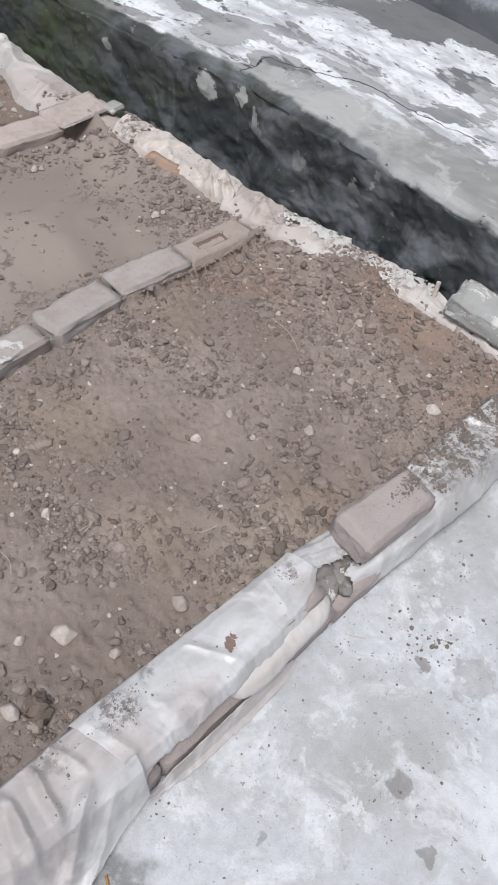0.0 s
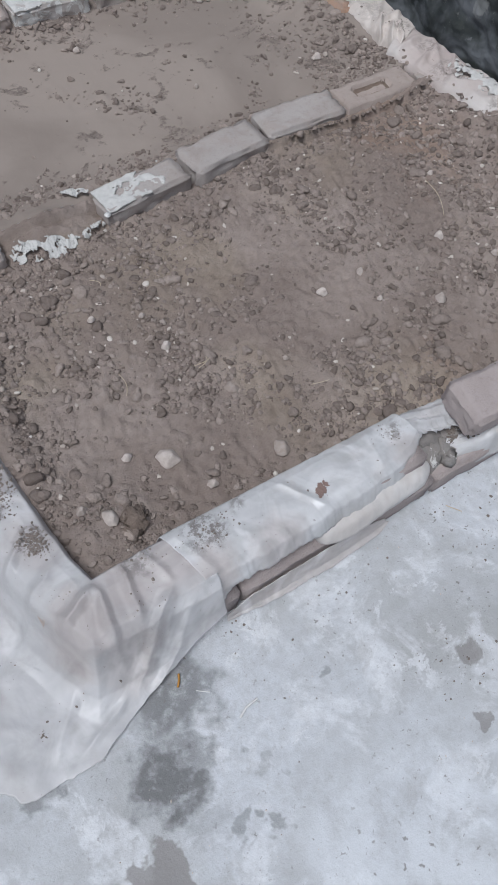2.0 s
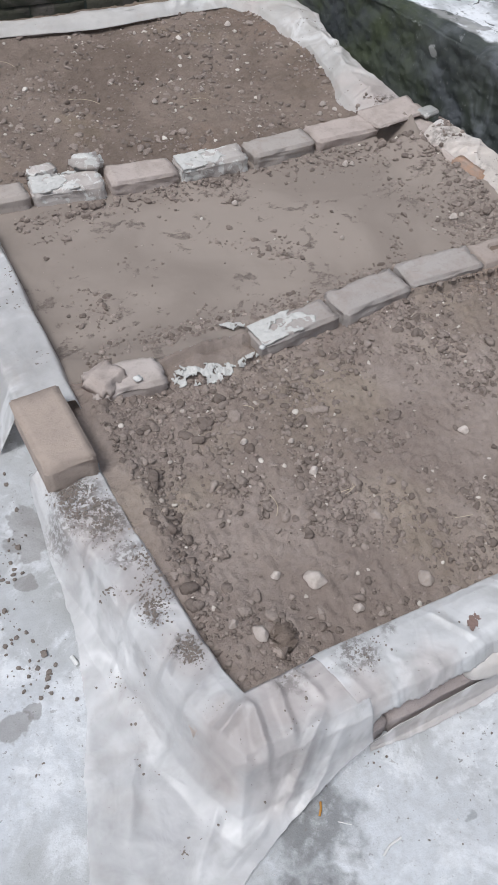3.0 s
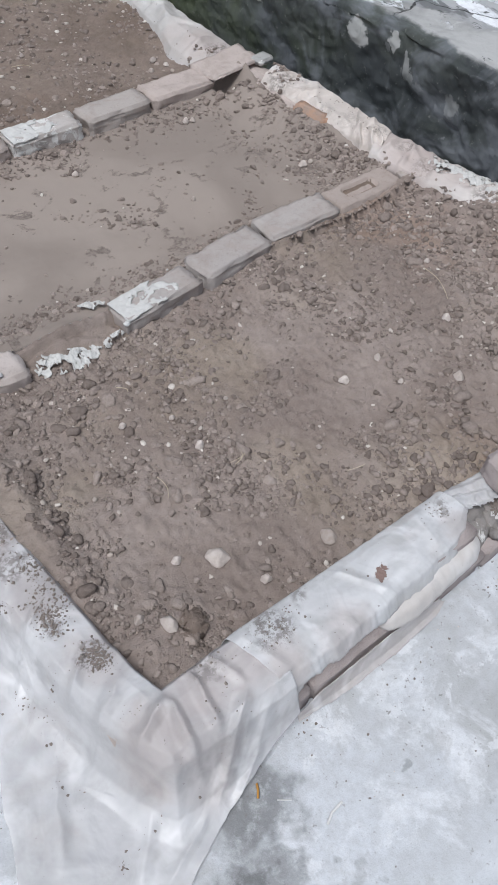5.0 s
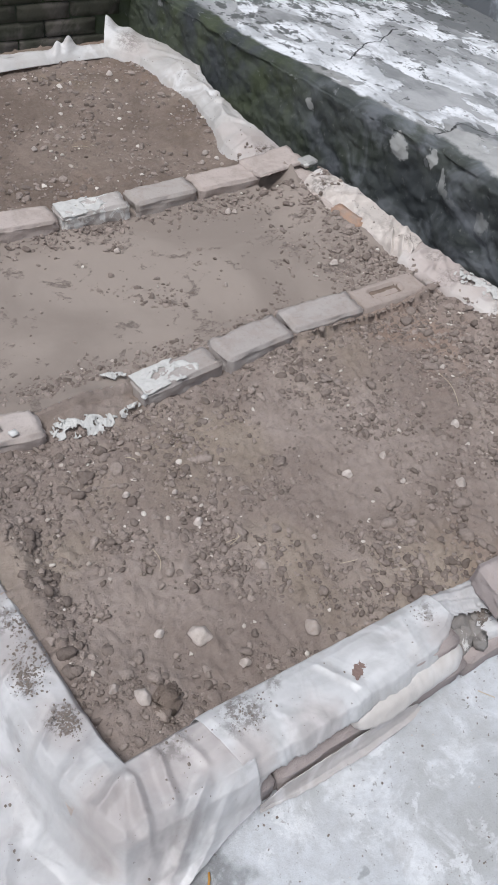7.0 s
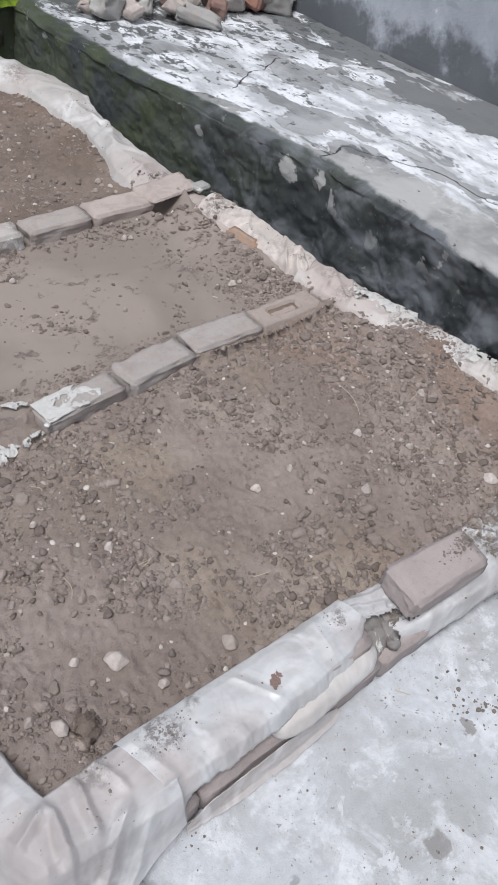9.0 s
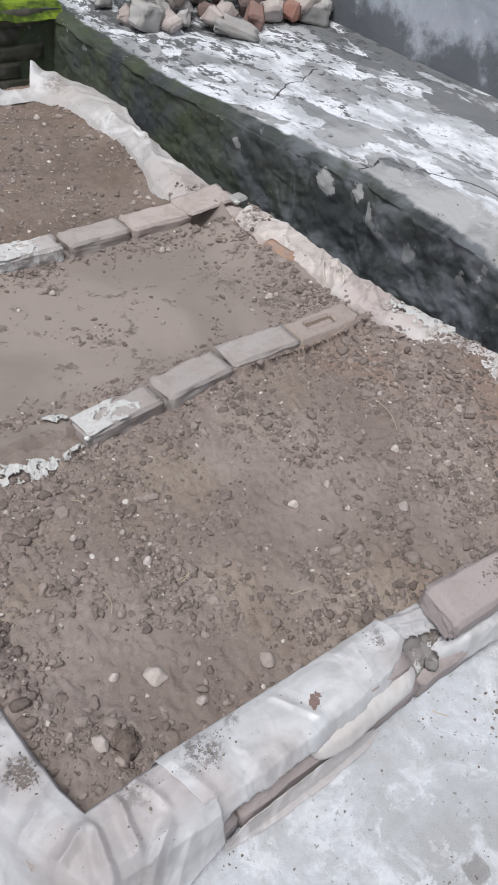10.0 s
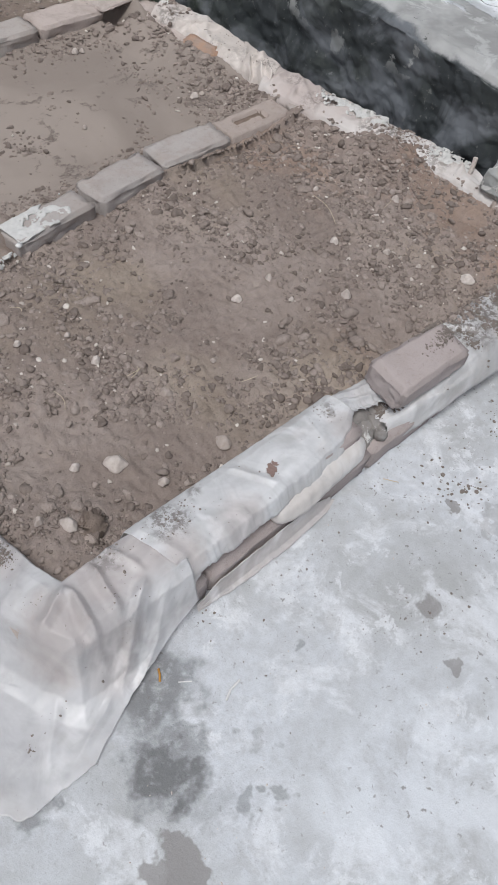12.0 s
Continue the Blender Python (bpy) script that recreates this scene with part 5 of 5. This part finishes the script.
# ---- straws, scraps ----
def straw(points, radius, material, name, label, category):
    cu = bpy.data.curves.new(name, "CURVE")
    cu.dimensions, cu.bevel_depth, cu.bevel_resolution, cu.use_fill_caps = "3D", radius, 1, True
    sp = cu.splines.new("POLY")
    sp.points.add(len(points) - 1)
    for p, c in zip(sp.points, points):
        p.co = (*c, 1)
    tmp = bpy.data.objects.new(name, cu)
    me = bpy.data.meshes.new_from_object(tmp)
    bpy.data.objects.remove(tmp)
    me.materials.append(material)
    return tagged(new(name, me), label, category)


def soil_straw(x0, y0, x1, y1, radius=0.0008):
    pts = []
    for k in range(7):
        s = k / 6
        x, y = x0 + (x1 - x0) * s, y0 + (y1 - y0) * s
        bend = 0.006 * math.sin(s * math.pi)
        pts.append((x + bend, y - bend, soil_height(x, y) + 0.012 + bend))
    return straw(pts, radius, STRAW, "straw", "dry bent straw lying on the soil", "straw")


for ends in ((0.239, 0.389, 0.227, 0.332), (0.389, 0.335, 0.431, 0.339), (0.395, 0.326, 0.425, 0.345), (0.589, 0.178, 0.63, 0.169), (1.397, 0.426, 1.348, 0.406),
             (1.214, 0.56, 1.171, 0.433), (0.30, 0.645, 0.315, 0.62), (0.70, 0.925, 0.675, 0.905), (0.45, 2.10, 0.36, 2.16), (0.76, 2.02, 0.82, 2.0), (0.25, 2.45, 0.2, 2.5)):
    soil_straw(*ends)
straw(((0.036, -0.216, 0.004), (0.044, -0.206, 0.006), (0.049, -0.196, 0.004)), 0.0022, ORANGE, "orange_scrap", "small orange scrap on the damp floor", "scrap")
straw(((0.061, -0.237, 0.002), (0.081, -0.252, 0.002)), 0.001, WHITE, "straw", "pale bit of straw on the floor", "straw")
straw(((0.105, -0.318, 0.002), (0.122, -0.309, 0.005), (0.148, -0.306, 0.003)), 0.0022, WHITE, "paper_scrap", "twisted white scrap on the floor", "scrap")
straw(((0.70, -0.18, 0.002), (0.721, -0.208, 0.002)), 0.0012, STRAW, "straw", "dark bit of straw on the floor", "straw")
straw(((1.63, 0.335, 0.11), (1.63, 0.333, 0.145), (1.634, 0.337, 0.178)), 0.007, STONE, "stick", "pale short stick stuck upright at the edge", "stick")
straw(((-0.262, 0.245, 0.003), (-0.256, 0.222, 0.004)), 0.005, WHITE, "paper_scrap", "small pale scrap beside the sheet", "scrap")


def smear():
    """A dried splash of brown mud on the front sheet."""
    n = 46
    verts = [((i / (n - 1) - 0.5) * 0.06, (j / (n - 1) - 0.5) * 0.05, 0.0006 * fbm(i * 0.3, j * 0.3, 1.0)) for i in range(n) for j in range(n)]
    faces = []
    for f in grid_faces(n, n):
        x, y, _ = verts[f[0]]
        lobes = max(1 - math.hypot((x + 0.006) / 0.015, y / 0.012), 1 - math.hypot((x - 0.013) / 0.012, (y + 0.003) / 0.008))
        if lobes + 0.38 * fbm(x * 130, y * 130, 4.0) > 0.10:
            faces.append(f)
    me = mesh_of("mud_smear", verts, faces, SMEAR)
    for x, y in ((0.424, -0.070),):
        near = FRONT.reshape(-1, 3)
        z = near[np.argmin((near[:, 0] - x) ** 2 + (near[:, 1] - y) ** 2), 2]
        ob = new("mud_smear", me)
        ob.matrix_world = pose(x, y, float(z) + 0.0022, 4, 0, 35)
        thick = ob.modifiers.new("thickness", "SOLIDIFY")
        thick.thickness = 0.0008
        tagged(ob, "dried red-brown mud splash on the plastic sheet", "mud")


smear()


# ---- rubble on the platform ----
def rubble_piece(x, y, z, size, turn, tilt, mat, seed, label):
    return lay("brick_fragment", size, (x, y, z), turn, tilt, mat, seed, label, "brick fragment", "rubble heap", wear=0.012, bevel=0.009, chop=0.05, cuts=6)


def heap():
    kinds = ((BRICK_RED, "broken red brick in the rubble heap"), (BRICK_PINK, "dusty pink half brick in the rubble heap"),
             (RUBBLE, "grey lump of cement in the rubble heap"), (BRICK_BLACK, "dark overburnt brick in the rubble heap"))
    r2 = random.Random(5)
    for row, (z, count, y0) in enumerate(((0.345, 9, 2.62), (0.345, 8, 2.76), (0.405, 8, 2.80), (0.345, 7, 2.95), (0.46, 8, 2.92), (0.52, 7, 3.05), (0.40, 7, 3.12))):
        for k in range(count):
            x = 1.66 + 1.0 * (k + 0.5) / count + r2.uniform(-0.03, 0.03)
            mat, label = kinds[r2.choice((0, 1, 1, 1, 2, 2, 2, 3))]
            s = r2.uniform(0.08, 0.135)
            y = y0 - 0.10 * (x - 2.1) + r2.uniform(-0.03, 0.03)
            rubble_piece(x, y, z + 0.02 * (x - 1.6), (s, s * r2.uniform(0.6, 0.9), s * r2.uniform(0.5, 0.75)), r2.uniform(0, 180),
                         (r2.uniform(-22, 22), r2.uniform(-22, 22)), mat, 300 + row * 20 + k, label)


heap()
rubble_piece(2.10, 2.52, 0.352, (0.21, 0.11, 0.05), -40, (6, 10), RUBBLE, 401, "pale slab of broken cement before the heap")
rubble_piece(2.60, 2.60, 0.365, (0.20, 0.11, 0.09), 10, (4, 12), BRICK_PINK, 402, "dusty pink brick against the wall")


# ---- bricks of the low wall ----
def low_wall_bricks():
    shapes = []
    for k in range(3):
        bm = block((0.232, 0.05, 0.065), 500 + k, wear=0.004, cuts=2, bevel=0.004)
        me = bpy.data.meshes.new("brick")
        bm.to_mesh(me)
        bm.free()
        me.materials.append(DULL_BRICK)
        shapes.append(me)
    for c in range(5):
        for k in range(10):
            x = -0.85 + 0.238 * k + 0.119 * (c % 2)
            if x > 1.4:
                continue
            ob = new("brick", shapes[(k + c) % 3])
            ob.parent = north
            ob.matrix_world = pose(x, 3.0195 - 0.002 * ((k * 7 + c * 3) % 3), 0.002 + 0.070 * c, 0, 0, 0.8 * math.sin(k * 3 + c))


low_wall_bricks()
